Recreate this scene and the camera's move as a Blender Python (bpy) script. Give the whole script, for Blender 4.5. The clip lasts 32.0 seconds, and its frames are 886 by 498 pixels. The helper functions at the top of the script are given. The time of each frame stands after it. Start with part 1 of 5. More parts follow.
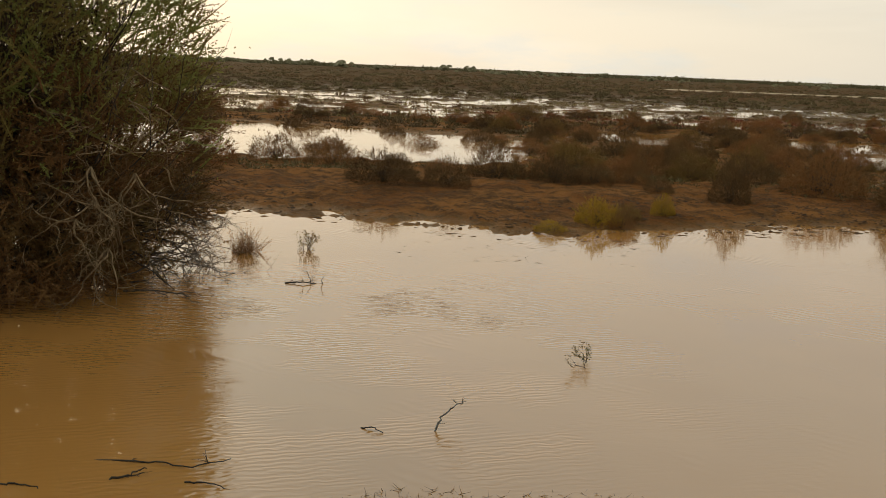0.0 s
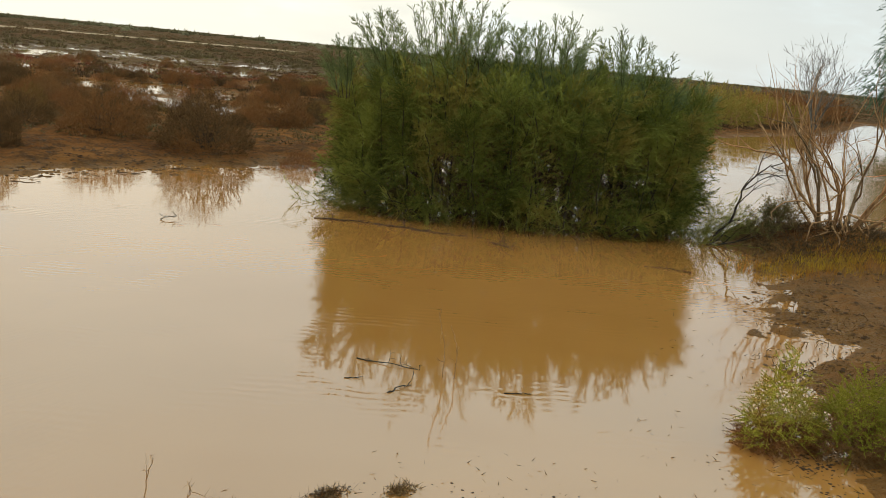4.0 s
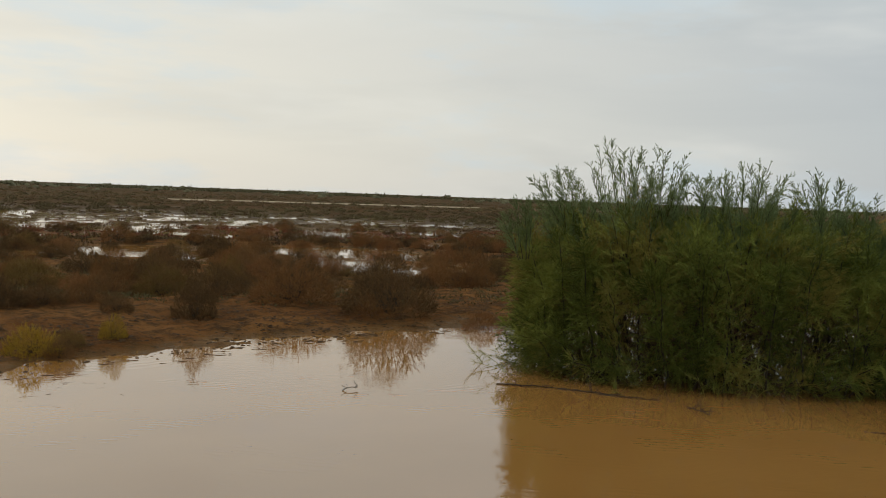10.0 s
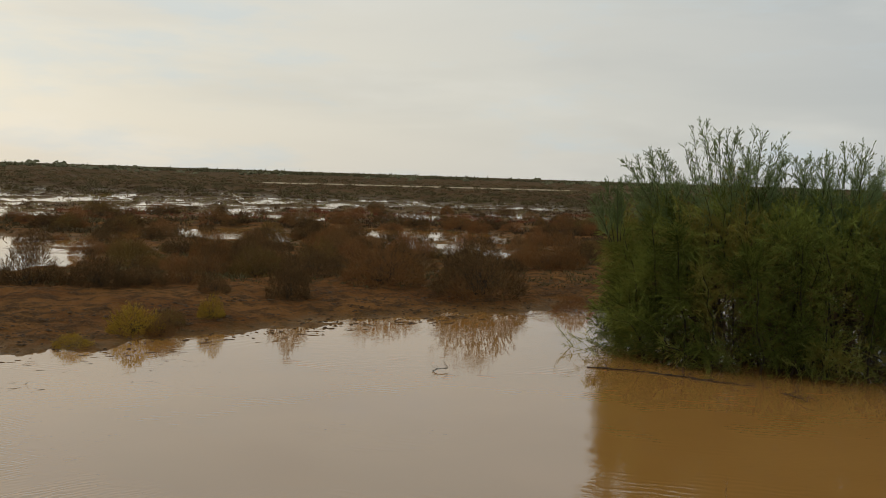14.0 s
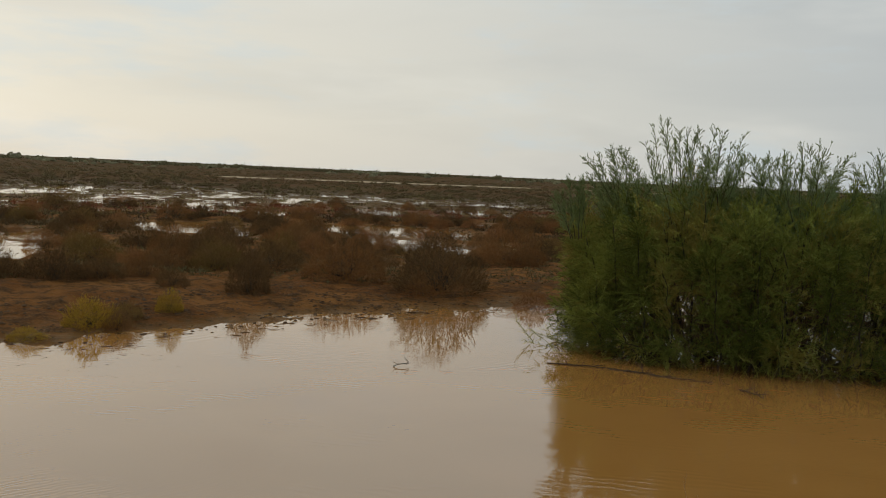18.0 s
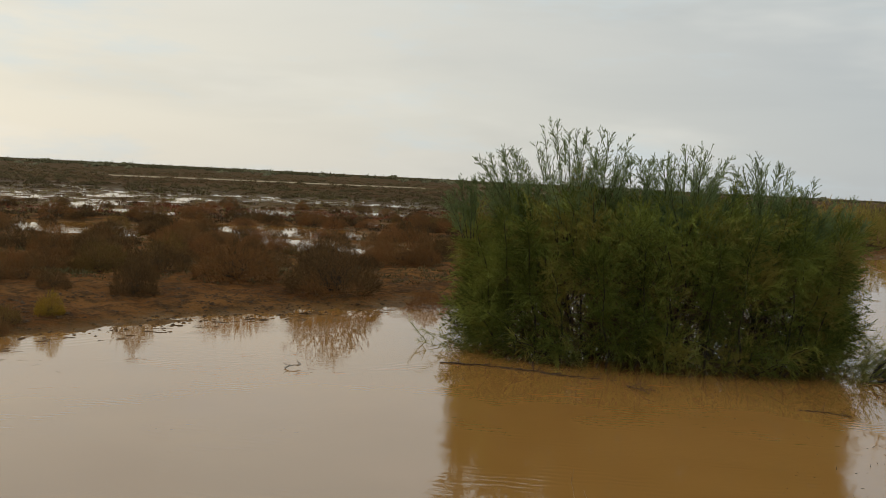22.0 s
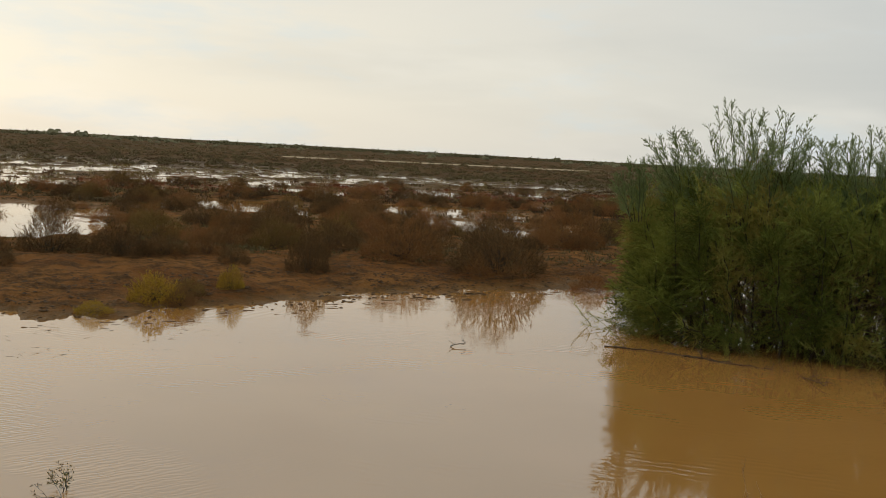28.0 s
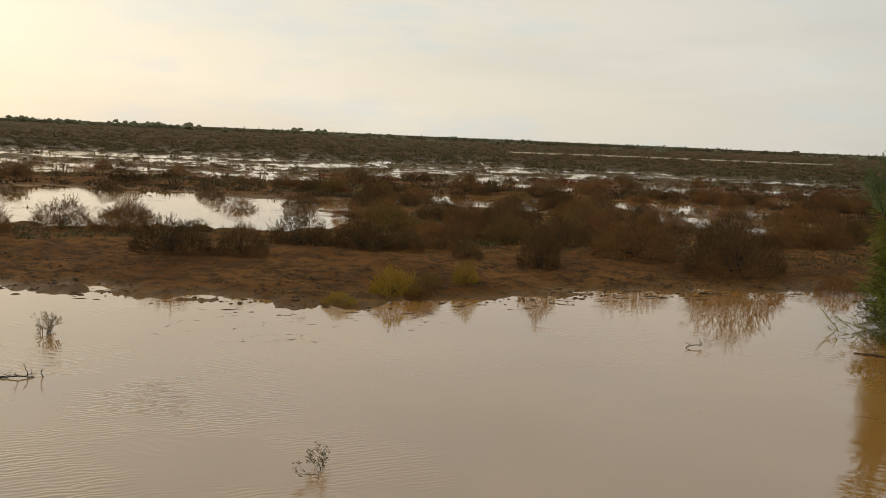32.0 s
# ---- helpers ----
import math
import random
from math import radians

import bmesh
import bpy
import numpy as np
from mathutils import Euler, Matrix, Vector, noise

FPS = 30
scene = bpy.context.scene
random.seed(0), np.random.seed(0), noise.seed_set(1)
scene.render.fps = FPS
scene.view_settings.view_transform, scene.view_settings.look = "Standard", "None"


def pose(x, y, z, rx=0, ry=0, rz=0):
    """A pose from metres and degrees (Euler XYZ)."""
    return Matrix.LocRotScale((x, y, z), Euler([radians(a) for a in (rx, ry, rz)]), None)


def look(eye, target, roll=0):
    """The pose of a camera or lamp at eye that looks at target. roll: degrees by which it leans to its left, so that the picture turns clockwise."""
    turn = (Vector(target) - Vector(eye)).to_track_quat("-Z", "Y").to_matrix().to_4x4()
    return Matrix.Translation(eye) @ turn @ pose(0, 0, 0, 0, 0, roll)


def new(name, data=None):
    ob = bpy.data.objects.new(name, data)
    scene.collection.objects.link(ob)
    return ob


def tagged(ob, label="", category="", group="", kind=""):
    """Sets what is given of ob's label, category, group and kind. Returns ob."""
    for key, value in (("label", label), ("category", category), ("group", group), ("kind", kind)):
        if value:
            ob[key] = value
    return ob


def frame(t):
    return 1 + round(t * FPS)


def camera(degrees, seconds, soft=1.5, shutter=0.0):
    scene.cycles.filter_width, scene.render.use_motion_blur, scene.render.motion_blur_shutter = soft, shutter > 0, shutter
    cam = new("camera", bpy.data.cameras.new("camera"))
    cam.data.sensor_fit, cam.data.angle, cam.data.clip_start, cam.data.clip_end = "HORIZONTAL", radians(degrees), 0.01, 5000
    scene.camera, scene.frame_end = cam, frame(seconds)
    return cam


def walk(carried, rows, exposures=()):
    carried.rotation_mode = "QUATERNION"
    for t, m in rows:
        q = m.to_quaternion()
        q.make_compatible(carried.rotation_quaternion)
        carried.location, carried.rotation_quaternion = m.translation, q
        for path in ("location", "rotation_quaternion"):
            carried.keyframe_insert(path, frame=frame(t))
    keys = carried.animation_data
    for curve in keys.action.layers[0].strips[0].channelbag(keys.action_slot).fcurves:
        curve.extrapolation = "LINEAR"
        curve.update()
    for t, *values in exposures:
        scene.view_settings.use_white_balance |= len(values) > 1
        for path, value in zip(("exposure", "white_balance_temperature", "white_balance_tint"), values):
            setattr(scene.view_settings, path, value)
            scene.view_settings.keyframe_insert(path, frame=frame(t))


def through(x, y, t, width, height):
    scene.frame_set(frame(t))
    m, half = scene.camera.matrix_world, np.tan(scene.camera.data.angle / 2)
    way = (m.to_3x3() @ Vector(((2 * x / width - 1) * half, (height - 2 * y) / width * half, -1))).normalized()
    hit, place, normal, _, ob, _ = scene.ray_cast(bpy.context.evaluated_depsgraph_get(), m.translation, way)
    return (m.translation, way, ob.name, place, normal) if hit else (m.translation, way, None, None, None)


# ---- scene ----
cam = camera(48.7, 32.0, soft=0.85)
PATH = [
    (0, (-0.772, -0.857, 1.744), (-0.641, 1.105, 1.380), 2.4),
    (0.5, (-0.741, -0.833, 1.734), (-0.463, 1.113, 1.365), 2.8),
    (1, (-0.707, -0.796, 1.717), (-0.192, 1.093, 1.309), 3.8),
    (1.5, (-0.661, -0.733, 1.684), (0.086, 1.068, 1.241), 3.4),
    (2, (-0.597, -0.678, 1.681), (0.351, 1.023, 1.225), 2.7),
    (2.5, (-0.477, -0.619, 1.692), (0.552, 1.049, 1.292), 3.4),
    (3, (-0.289, -0.570, 1.674), (0.840, 1.027, 1.259), 5.2),
    (3.5, (-0.172, -0.426, 1.663), (1.113, 1.053, 1.258), 5.9),
    (5.5, (0.223, -0.115, 1.725), (1.628, 1.276, 1.425), 4.4),
    (6, (0.256, -0.091, 1.741), (1.717, 1.263, 1.559), 3.0),
    (6.5, (0.246, -0.072, 1.755), (1.685, 1.312, 1.634), 2.7),
    (7, (0.223, -0.070, 1.762), (1.622, 1.357, 1.672), 2.5),
    (7.5, (0.204, -0.087, 1.758), (1.561, 1.380, 1.671), 2.5),
    (8, (0.207, -0.082, 1.758), (1.553, 1.395, 1.671), 2.5),
    (8.5, (0.194, -0.087, 1.750), (1.501, 1.424, 1.647), 2.4),
    (9, (0.193, -0.077, 1.748), (1.445, 1.477, 1.616), 2.3),
    (9.5, (0.185, -0.075, 1.751), (1.360, 1.538, 1.614), 2.2),
    (10, (0.172, -0.059, 1.752), (1.216, 1.643, 1.645), 2.1),
    (10.5, (0.154, -0.069, 1.753), (1.054, 1.714, 1.638), 1.6),
    (11, (0.150, -0.068, 1.748), (0.982, 1.746, 1.610), 1.9),
    (11.5, (0.148, -0.072, 1.750), (0.988, 1.737, 1.609), 2.1),
    (12, (0.148, -0.058, 1.745), (0.994, 1.748, 1.595), 2.2),
    (12.5, (0.156, -0.053, 1.744), (1.013, 1.749, 1.601), 2.2),
    (13, (0.161, -0.069, 1.740), (1.044, 1.719, 1.589), 2.1),
    (13.5, (0.170, -0.051, 1.744), (1.050, 1.738, 1.588), 1.9),
    (14, (0.163, -0.067, 1.745), (1.047, 1.721, 1.597), 1.9),
    (14.5, (0.165, -0.056, 1.749), (1.067, 1.723, 1.603), 2.0),
    (15, (0.170, -0.059, 1.746), (1.081, 1.715, 1.594), 2.0),
    (15.5, (0.180, -0.046, 1.738), (1.100, 1.724, 1.593), 2.0),
    (17.5, (0.166, -0.055, 1.737), (1.103, 1.706, 1.599), 2.4),
    (18, (0.156, -0.053, 1.733), (1.112, 1.698, 1.581), 2.6),
    (18.5, (0.172, -0.044, 1.731), (1.163, 1.686, 1.580), 2.6),
    (19, (0.182, -0.043, 1.740), (1.223, 1.659, 1.596), 2.8),
    (19.5, (0.196, -0.046, 1.746), (1.272, 1.635, 1.614), 2.7),
    (20, (0.191, -0.056, 1.739), (1.300, 1.602, 1.606), 2.9),
    (20.5, (0.199, -0.034, 1.737), (1.315, 1.619, 1.597), 2.9),
    (21, (0.196, -0.039, 1.741), (1.309, 1.617, 1.597), 2.8),
    (21.5, (0.192, -0.039, 1.734), (1.312, 1.612, 1.595), 2.9),
    (22, (0.192, -0.050, 1.733), (1.329, 1.589, 1.591), 2.9),
    (22.5, (0.221, -0.027, 1.729), (1.393, 1.584, 1.556), 2.9),
    (23, (0.223, -0.027, 1.729), (1.428, 1.558, 1.545), 3.2),
    (23.5, (0.226, -0.028, 1.722), (1.451, 1.540, 1.514), 3.5),
    (24, (0.209, -0.046, 1.727), (1.436, 1.522, 1.533), 3.5),
    (24.5, (0.202, -0.045, 1.728), (1.399, 1.545, 1.538), 3.6),
    (25, (0.203, -0.037, 1.726), (1.371, 1.576, 1.539), 3.4),
    (25.5, (0.189, -0.031, 1.728), (1.326, 1.603, 1.535), 3.6),
    (26, (0.182, -0.025, 1.725), (1.238, 1.664, 1.543), 3.4),
    (26.5, (0.176, -0.033, 1.730), (1.151, 1.704, 1.545), 3.2),
    (28.5, (0.127, -0.063, 1.722), (0.948, 1.750, 1.521), 3.3),
    (29, (0.117, -0.061, 1.720), (0.902, 1.766, 1.506), 3.5),
    (29.5, (0.108, -0.061, 1.724), (0.864, 1.777, 1.505), 3.3),
    (30, (0.092, -0.063, 1.733), (0.796, 1.797, 1.513), 3.3),
    (30.5, (0.071, -0.079, 1.736), (0.696, 1.809, 1.524), 3.2),
    (31, (0.057, -0.069, 1.733), (0.594, 1.845, 1.513), 2.7),
    (31.5, (0.049, -0.072, 1.734), (0.511, 1.860, 1.504), 2.5),
    (32, (0.037, -0.094, 1.746), (0.457, 1.848, 1.519), 2.5),
]
EXPOSURES = [
    (0.0, 0.04, 7550, 9), (1.2, 0.08, 7550, 8), (2.2, 0.30, 7500, 7), (3.5, 0.52, 7150, 5), (5.5, 0.50, 6900, 4), (7.0, 0.0, 6250, 2),
    (8.5, -0.08, 6400, 5), (10.0, -0.12, 6650, 7), (12.0, -0.25, 6750, 7), (20.0, -0.2, 6750, 7), (22.0, -0.12, 6800, 7), (23.3, 0.08, 6850, 6), (26.0, 0.05, 6900, 7), (32.0, -0.17, 7000, 8),
]
walk(cam, [(t, look(eye, target, roll)) for t, eye, target, roll in PATH], EXPOSURES)

# ---- world and sun: a thin overcast, brightest low on the horizon towards a veiled sun ----
SUN_AZ, SUN_EL = -24.0, 20.0          # degrees from +y towards +x, and above the horizon
SUN_DIR = Vector((math.sin(radians(SUN_AZ)) * math.cos(radians(SUN_EL)),
                  math.cos(radians(SUN_AZ)) * math.cos(radians(SUN_EL)), math.sin(radians(SUN_EL))))


def link(tree, a, b):
    tree.links.new(a, b)


def math_node(tree, op, a, b=None, clamp=False):
    n = tree.nodes.new("ShaderNodeMath")
    n.operation, n.use_clamp = op, clamp
    for slot, v in enumerate((a, b)):
        if v is None:
            continue
        if isinstance(v, (int, float)):
            n.inputs[slot].default_value = v
        else:
            link(tree, v, n.inputs[slot])
    return n.outputs[0]


def mix_color(tree, fac, a, b, blend="MIX"):
    n = tree.nodes.new("ShaderNodeMix")
    n.data_type, n.blend_type = "RGBA", blend
    for slot, v in ((0, fac), (6, a), (7, b)):
        if isinstance(v, (int, float)):
            n.inputs[slot].default_value = v
        elif isinstance(v, tuple):
            n.inputs[slot].default_value = (*v, 1)
        else:
            link(tree, v, n.inputs[slot])
    return n.outputs[2]


def ramp(tree, fac, lo, hi):
    n = tree.nodes.new("ShaderNodeMapRange")
    n.interpolation_type = "SMOOTHSTEP"
    link(tree, fac, n.inputs[0])
    n.inputs[1].default_value, n.inputs[2].default_value = lo, hi
    return n.outputs[0]


def noise_node(tree, vec, scale, detail=3.0, rough=0.55, distortion=0.0):
    n = tree.nodes.new("ShaderNodeTexNoise")
    n.inputs["Scale"].default_value, n.inputs["Detail"].default_value = scale, detail
    n.inputs["Roughness"].default_value, n.inputs["Distortion"].default_value = rough, distortion
    if vec is not None:
        link(tree, vec, n.inputs["Vector"])
    return n.outputs[0]


def mapped(tree, vec, scale, rot=(0, 0, 0)):
    n = tree.nodes.new("ShaderNodeMapping")
    n.inputs["Scale"].default_value, n.inputs["Rotation"].default_value = scale, rot
    link(tree, vec, n.inputs[0])
    return n.outputs[0]


world = bpy.data.worlds.new("sky")
scene.world = world
world.use_nodes = True
wt = world.node_tree
wt.nodes.clear()
coord = wt.nodes.new("ShaderNodeTexCoord").outputs["Generated"]
sky = wt.nodes.new("ShaderNodeTexSky")
sky.sky_type, sky.sun_disc = "NISHITA", False
sky.sun_elevation, sky.sun_rotation = radians(SUN_EL), radians(SUN_AZ)
sky.air_density, sky.dust_density = 1.0, 2.0
clear = wt.nodes.new("ShaderNodeBackground")
clear.inputs[1].default_value = 0.012
link(wt, sky.outputs[0], clear.inputs[0])
dot = wt.nodes.new("ShaderNodeVectorMath")
dot.operation = "DOT_PRODUCT"
link(wt, coord, dot.inputs[0])
flat = Vector((SUN_DIR.x, SUN_DIR.y, 0.12)).normalized()
dot.inputs[1].default_value = flat
toward = ramp(wt, dot.outputs["Value"], -0.1, 1.05)
sep = wt.nodes.new("ShaderNodeSeparateXYZ")
link(wt, coord, sep.inputs[0])
high = ramp(wt, sep.outputs[2], 0.13, 0.42)
veil = mix_color(wt, toward, (0.56, 0.61, 0.67), (0.95, 0.90, 0.805))
veil = mix_color(wt, high, veil, (0.71, 0.88, 0.93))
streak = noise_node(wt, mapped(wt, coord, (1.6, 1.6, 9.0), (0.04, 0.03, 0.3)), 2.0, 5.0, 0.5, 0.4)
veil = mix_color(wt, ramp(wt, streak, 0.42, 0.78), veil, mix_color(wt, 0.16, veil, (0.36, 0.40, 0.46)))
bright = noise_node(wt, mapped(wt, coord, (1.2, 1.2, 5.0), (0.0, 0.05, 1.1)), 2.6, 4.0)
veil = mix_color(wt, ramp(wt, bright, 0.5, 0.8), veil, mix_color(wt, 0.45, veil, (1.0, 0.99, 0.96)))
gaps = noise_node(wt, mapped(wt, coord, (1.5, 1.5, 6.0), (0.05, 0.0, 2.0)), 3.2, 5.0, 0.6)
veil = mix_color(wt, math_node(wt, "MULTIPLY", ramp(wt, gaps, 0.50, 0.72), 0.5), veil, (0.68, 0.80, 0.90))
cloud = wt.nodes.new("ShaderNodeBackground")
cloud.inputs[1].default_value = 0.86
link(wt, veil, cloud.inputs[0])
both = wt.nodes.new("ShaderNodeAddShader")
link(wt, clear.outputs[0], both.inputs[0])
link(wt, cloud.outputs[0], both.inputs[1])
link(wt, both.outputs[0], wt.nodes.new("ShaderNodeOutputWorld").inputs[0])

sun = new("sun", bpy.data.lights.new("sun", "SUN"))
sun.data.energy, sun.data.angle, sun.data.color = 0.6, radians(16), (1.0, 0.9, 0.74)
sun.matrix_world = look(SUN_DIR * 100, (0, 0, 0))

# ---- materials ----


def start_material(name):
    m = bpy.data.materials.new(name)
    m.use_nodes = True
    t = m.node_tree
    t.nodes.clear()
    out = t.nodes.new("ShaderNodeOutputMaterial").inputs[0]
    return m, t, out


def principled(t, color, rough, spec=0.3):
    b = t.nodes.new("ShaderNodeBsdfPrincipled")
    if isinstance(color, tuple):
        b.inputs["Base Color"].default_value = (*color, 1)
    else:
        link(t, color, b.inputs["Base Color"])
    if isinstance(rough, (int, float)):
        b.inputs["Roughness"].default_value = rough
    else:
        link(t, rough, b.inputs["Roughness"])
    b.inputs["Specular IOR Level"].default_value = spec
    return b


def bumped(t, height, strength, distance):
    n = t.nodes.new("ShaderNodeBump")
    n.inputs["Strength"].default_value, n.inputs["Distance"].default_value = strength, distance
    link(t, height, n.inputs["Height"])
    return n.outputs[0]


def bark(name, dark, light, scale=9.0, rough=0.85):
    m, t, out = start_material(name)
    pos = t.nodes.new("ShaderNodeTexCoord").outputs["Object"]
    n1 = noise_node(t, mapped(t, pos, (1, 1, 0.25)), scale * 4, 4)
    n2 = noise_node(t, pos, scale * 0.4, 2)
    c = mix_color(t, ramp(t, n1, 0.3, 0.7), dark, light)
    c = mix_color(t, ramp(t, n2, 0.4, 0.75), c, mix_color(t, 0.5, c, dark))
    b = principled(t, c, rough, 0.2)
    link(t, bumped(t, n1, 0.5, 0.004), b.inputs["Normal"])
    link(t, b.outputs[0], out)
    return m


def foliage(name, dark, light, dry=None, clump=2.5, dry_amount=0.3, through=0.3, shift=0.35, speckle=0.45, lo=0.25, hi=0.9):
    """Leaves and fine twigs: two greens by clump and by leaf, dry patches, some light let through."""
    m, t, out = start_material(name)
    pos = t.nodes.new("ShaderNodeTexCoord").outputs["Object"]
    island = t.nodes.new("ShaderNodeNewGeometry").outputs["Random Per Island"]
    each = t.nodes.new("ShaderNodeObjectInfo").outputs["Random"]
    n1 = noise_node(t, pos, clump, 3)
    fac = math_node(t, "ADD", math_node(t, "MULTIPLY", island, speckle), math_node(t, "MULTIPLY", n1, 1.15 - speckle))
    fac = math_node(t, "ADD", fac, math_node(t, "MULTIPLY", math_node(t, "SUBTRACT", each, 0.5), 0.32))
    c = mix_color(t, ramp(t, fac, lo, hi), dark, light)
    if dry:
        n2 = noise_node(t, pos, clump * 0.7, 2, 0.6, 0.5)
        f = math_node(t, "ADD", n2, math_node(t, "MULTIPLY", math_node(t, "SUBTRACT", each, 0.5), shift))
        c = mix_color(t, math_node(t, "MULTIPLY", ramp(t, f, 0.62 - dry_amount, 0.82 - dry_amount * 0.6), 0.9), c, dry)
    b = principled(t, c, 0.7, 0.15)
    tr = t.nodes.new("ShaderNodeBsdfTranslucent")
    link(t, c, tr.inputs[0])
    mx = t.nodes.new("ShaderNodeMixShader")
    mx.inputs[0].default_value = through
    link(t, b.outputs[0], mx.inputs[1])
    link(t, tr.outputs[0], mx.inputs[2])
    link(t, mx.outputs[0], out)
    return m


def ground_material():
    m, t, out = start_material("wet_desert_soil")
    pos = t.nodes.new("ShaderNodeTexCoord").outputs["Object"]
    zone = t.nodes.new("ShaderNodeVertexColor")
    zone.layer_name = "zone"
    sp = t.nodes.new("ShaderNodeSeparateColor")
    link(t, zone.outputs[0], sp.inputs[0])
    wet, red, sand = sp.outputs[0], sp.outputs[1], sp.outputs[2]
    big = noise_node(t, pos, 0.7, 4)
    mid = noise_node(t, pos, 5.0, 5, 0.6)
    fine = noise_node(t, pos, 45.0, 3, 0.65)
    c = mix_color(t, ramp(t, big, 0.35, 0.65), (0.146, 0.051, 0.014), (0.240, 0.096, 0.028))
    c = mix_color(t, ramp(t, mid, 0.42, 0.66), c, (0.080, 0.037, 0.015))
    crust = noise_node(t, mapped(t, pos, (1.0, 1.6, 1.0), (0, 0, -0.1)), 2.3, 6, 0.68, 0.6)
    c = mix_color(t, math_node(t, "MULTIPLY", ramp(t, crust, 0.5, 0.62), 0.7), c, (0.060, 0.029, 0.013))
    c = mix_color(t, math_node(t, "MULTIPLY", ramp(t, fine, 0.5, 0.7), 0.5), c, (0.27, 0.135, 0.056))
    far = noise_node(t, mapped(t, pos, (0.05, 0.05, 0.05)), 2.0, 6, 0.7)
    c = mix_color(t, math_node(t, "MULTIPLY", wet, 0.7), c, (0.190, 0.088, 0.024))
    c = mix_color(t, red, c, mix_color(t, ramp(t, mid, 0.3, 0.7), (0.17, 0.050, 0.022), (0.21, 0.085, 0.035)))
    c = mix_color(t, sand, c, (0.46, 0.33, 0.22))
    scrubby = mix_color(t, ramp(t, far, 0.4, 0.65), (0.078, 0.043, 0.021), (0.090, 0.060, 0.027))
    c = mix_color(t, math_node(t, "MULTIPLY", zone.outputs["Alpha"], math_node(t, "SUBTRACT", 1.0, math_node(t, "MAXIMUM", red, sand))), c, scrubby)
    rough = math_node(t, "SUBTRACT", 0.85, math_node(t, "MULTIPLY", wet, 0.4))
    b = principled(t, c, rough, 0.06)
    link(t, math_node(t, "ADD", math_node(t, "MULTIPLY", wet, 0.04), 0.02), b.inputs["Specular IOR Level"])
    hgt = math_node(t, "ADD", math_node(t, "ADD", mid, crust), math_node(t, "MULTIPLY", fine, 0.35))
    link(t, bumped(t, hgt, 0.9, 0.09), b.inputs["Normal"])
    link(t, b.outputs[0], out)
    return m


def water_material():
    """Silt-laden flood water: an opaque tan body under a smooth, faintly rippled surface."""
    m, t, out = start_material("muddy_flood_water")
    pos = t.nodes.new("ShaderNodeTexCoord").outputs["Object"]
    silt = noise_node(t, pos, 0.35, 3)
    c = mix_color(t, ramp(t, silt, 0.35, 0.7), (0.348, 0.147, 0.037), (0.395, 0.173, 0.046))
    b = principled(t, c, 0.03, 0.5)
    b.inputs["IOR"].default_value = 2.05
    r1 = noise_node(t, mapped(t, pos, (1.0, 3.2, 1.0), (0, 0, 0.45)), 5.0, 2, 0.5, 0.3)
    r2 = noise_node(t, mapped(t, pos, (1.0, 2.4, 1.0), (0, 0, -0.5)), 13.0, 2)
    calm = math_node(t, "ADD", r1, math_node(t, "MULTIPLY", r2, 0.35))
    # A breeze ruffles the water beside the thorn bush; fainter cat's-paws elsewhere.
    away = t.nodes.new("ShaderNodeVectorMath")
    away.operation = "DISTANCE"
    link(t, pos, away.inputs[0])
    away.inputs[1].default_value = (-1.2, 4.9, 0)
    near = math_node(t, "SUBTRACT", 1.0, ramp(t, away.outputs["Value"], 0.8, 3.4))
    wave = t.nodes.new("ShaderNodeTexWave")
    wave.inputs["Scale"].default_value, wave.inputs["Distortion"].default_value = 7.5, 7.0
    wave.inputs["Detail"].default_value, wave.inputs["Detail Scale"].default_value = 2.0, 1.6
    link(t, mapped(t, pos, (0.6, 1.0, 1.0), (0, 0, 1.15)), wave.inputs["Vector"])
    patch = ramp(t, noise_node(t, pos, 1.1, 2), 0.4, 0.62)
    ruffle = math_node(t, "MULTIPLY", math_node(t, "MULTIPLY", wave.outputs["Fac"], near), patch)
    where = ramp(t, noise_node(t, pos, 0.38, 2), 0.46, 0.68)
    hgt = math_node(t, "MULTIPLY", calm, math_node(t, "ADD", math_node(t, "MULTIPLY", where, 0.30), 0.05))
    hgt = math_node(t, "ADD", hgt, math_node(t, "MULTIPLY", ruffle, 0.75))
    # Fine wavelets in patches below the tamarisk.
    fine = t.nodes.new("ShaderNodeTexWave")
    fine.inputs["Scale"].default_value, fine.inputs["Distortion"].default_value = 4.0, 4.0
    fine.inputs["Detail"].default_value, fine.inputs["Detail Scale"].default_value = 2.0, 1.2
    link(t, mapped(t, pos, (1.0, 1.0, 1.0), (0, 0, -0.88)), fine.inputs["Vector"])
    spot = ramp(t, noise_node(t, pos, 1.3, 3, 0.6, 0.5), 0.52, 0.66)
    hgt = math_node(t, "ADD", hgt, math_node(t, "MULTIPLY", math_node(t, "MULTIPLY", fine.outputs["Fac"], spot), 0.22))
    link(t, bumped(t, hgt, 0.12, 0.03), b.inputs["Normal"])
    link(t, b.outputs[0], out)
    return m


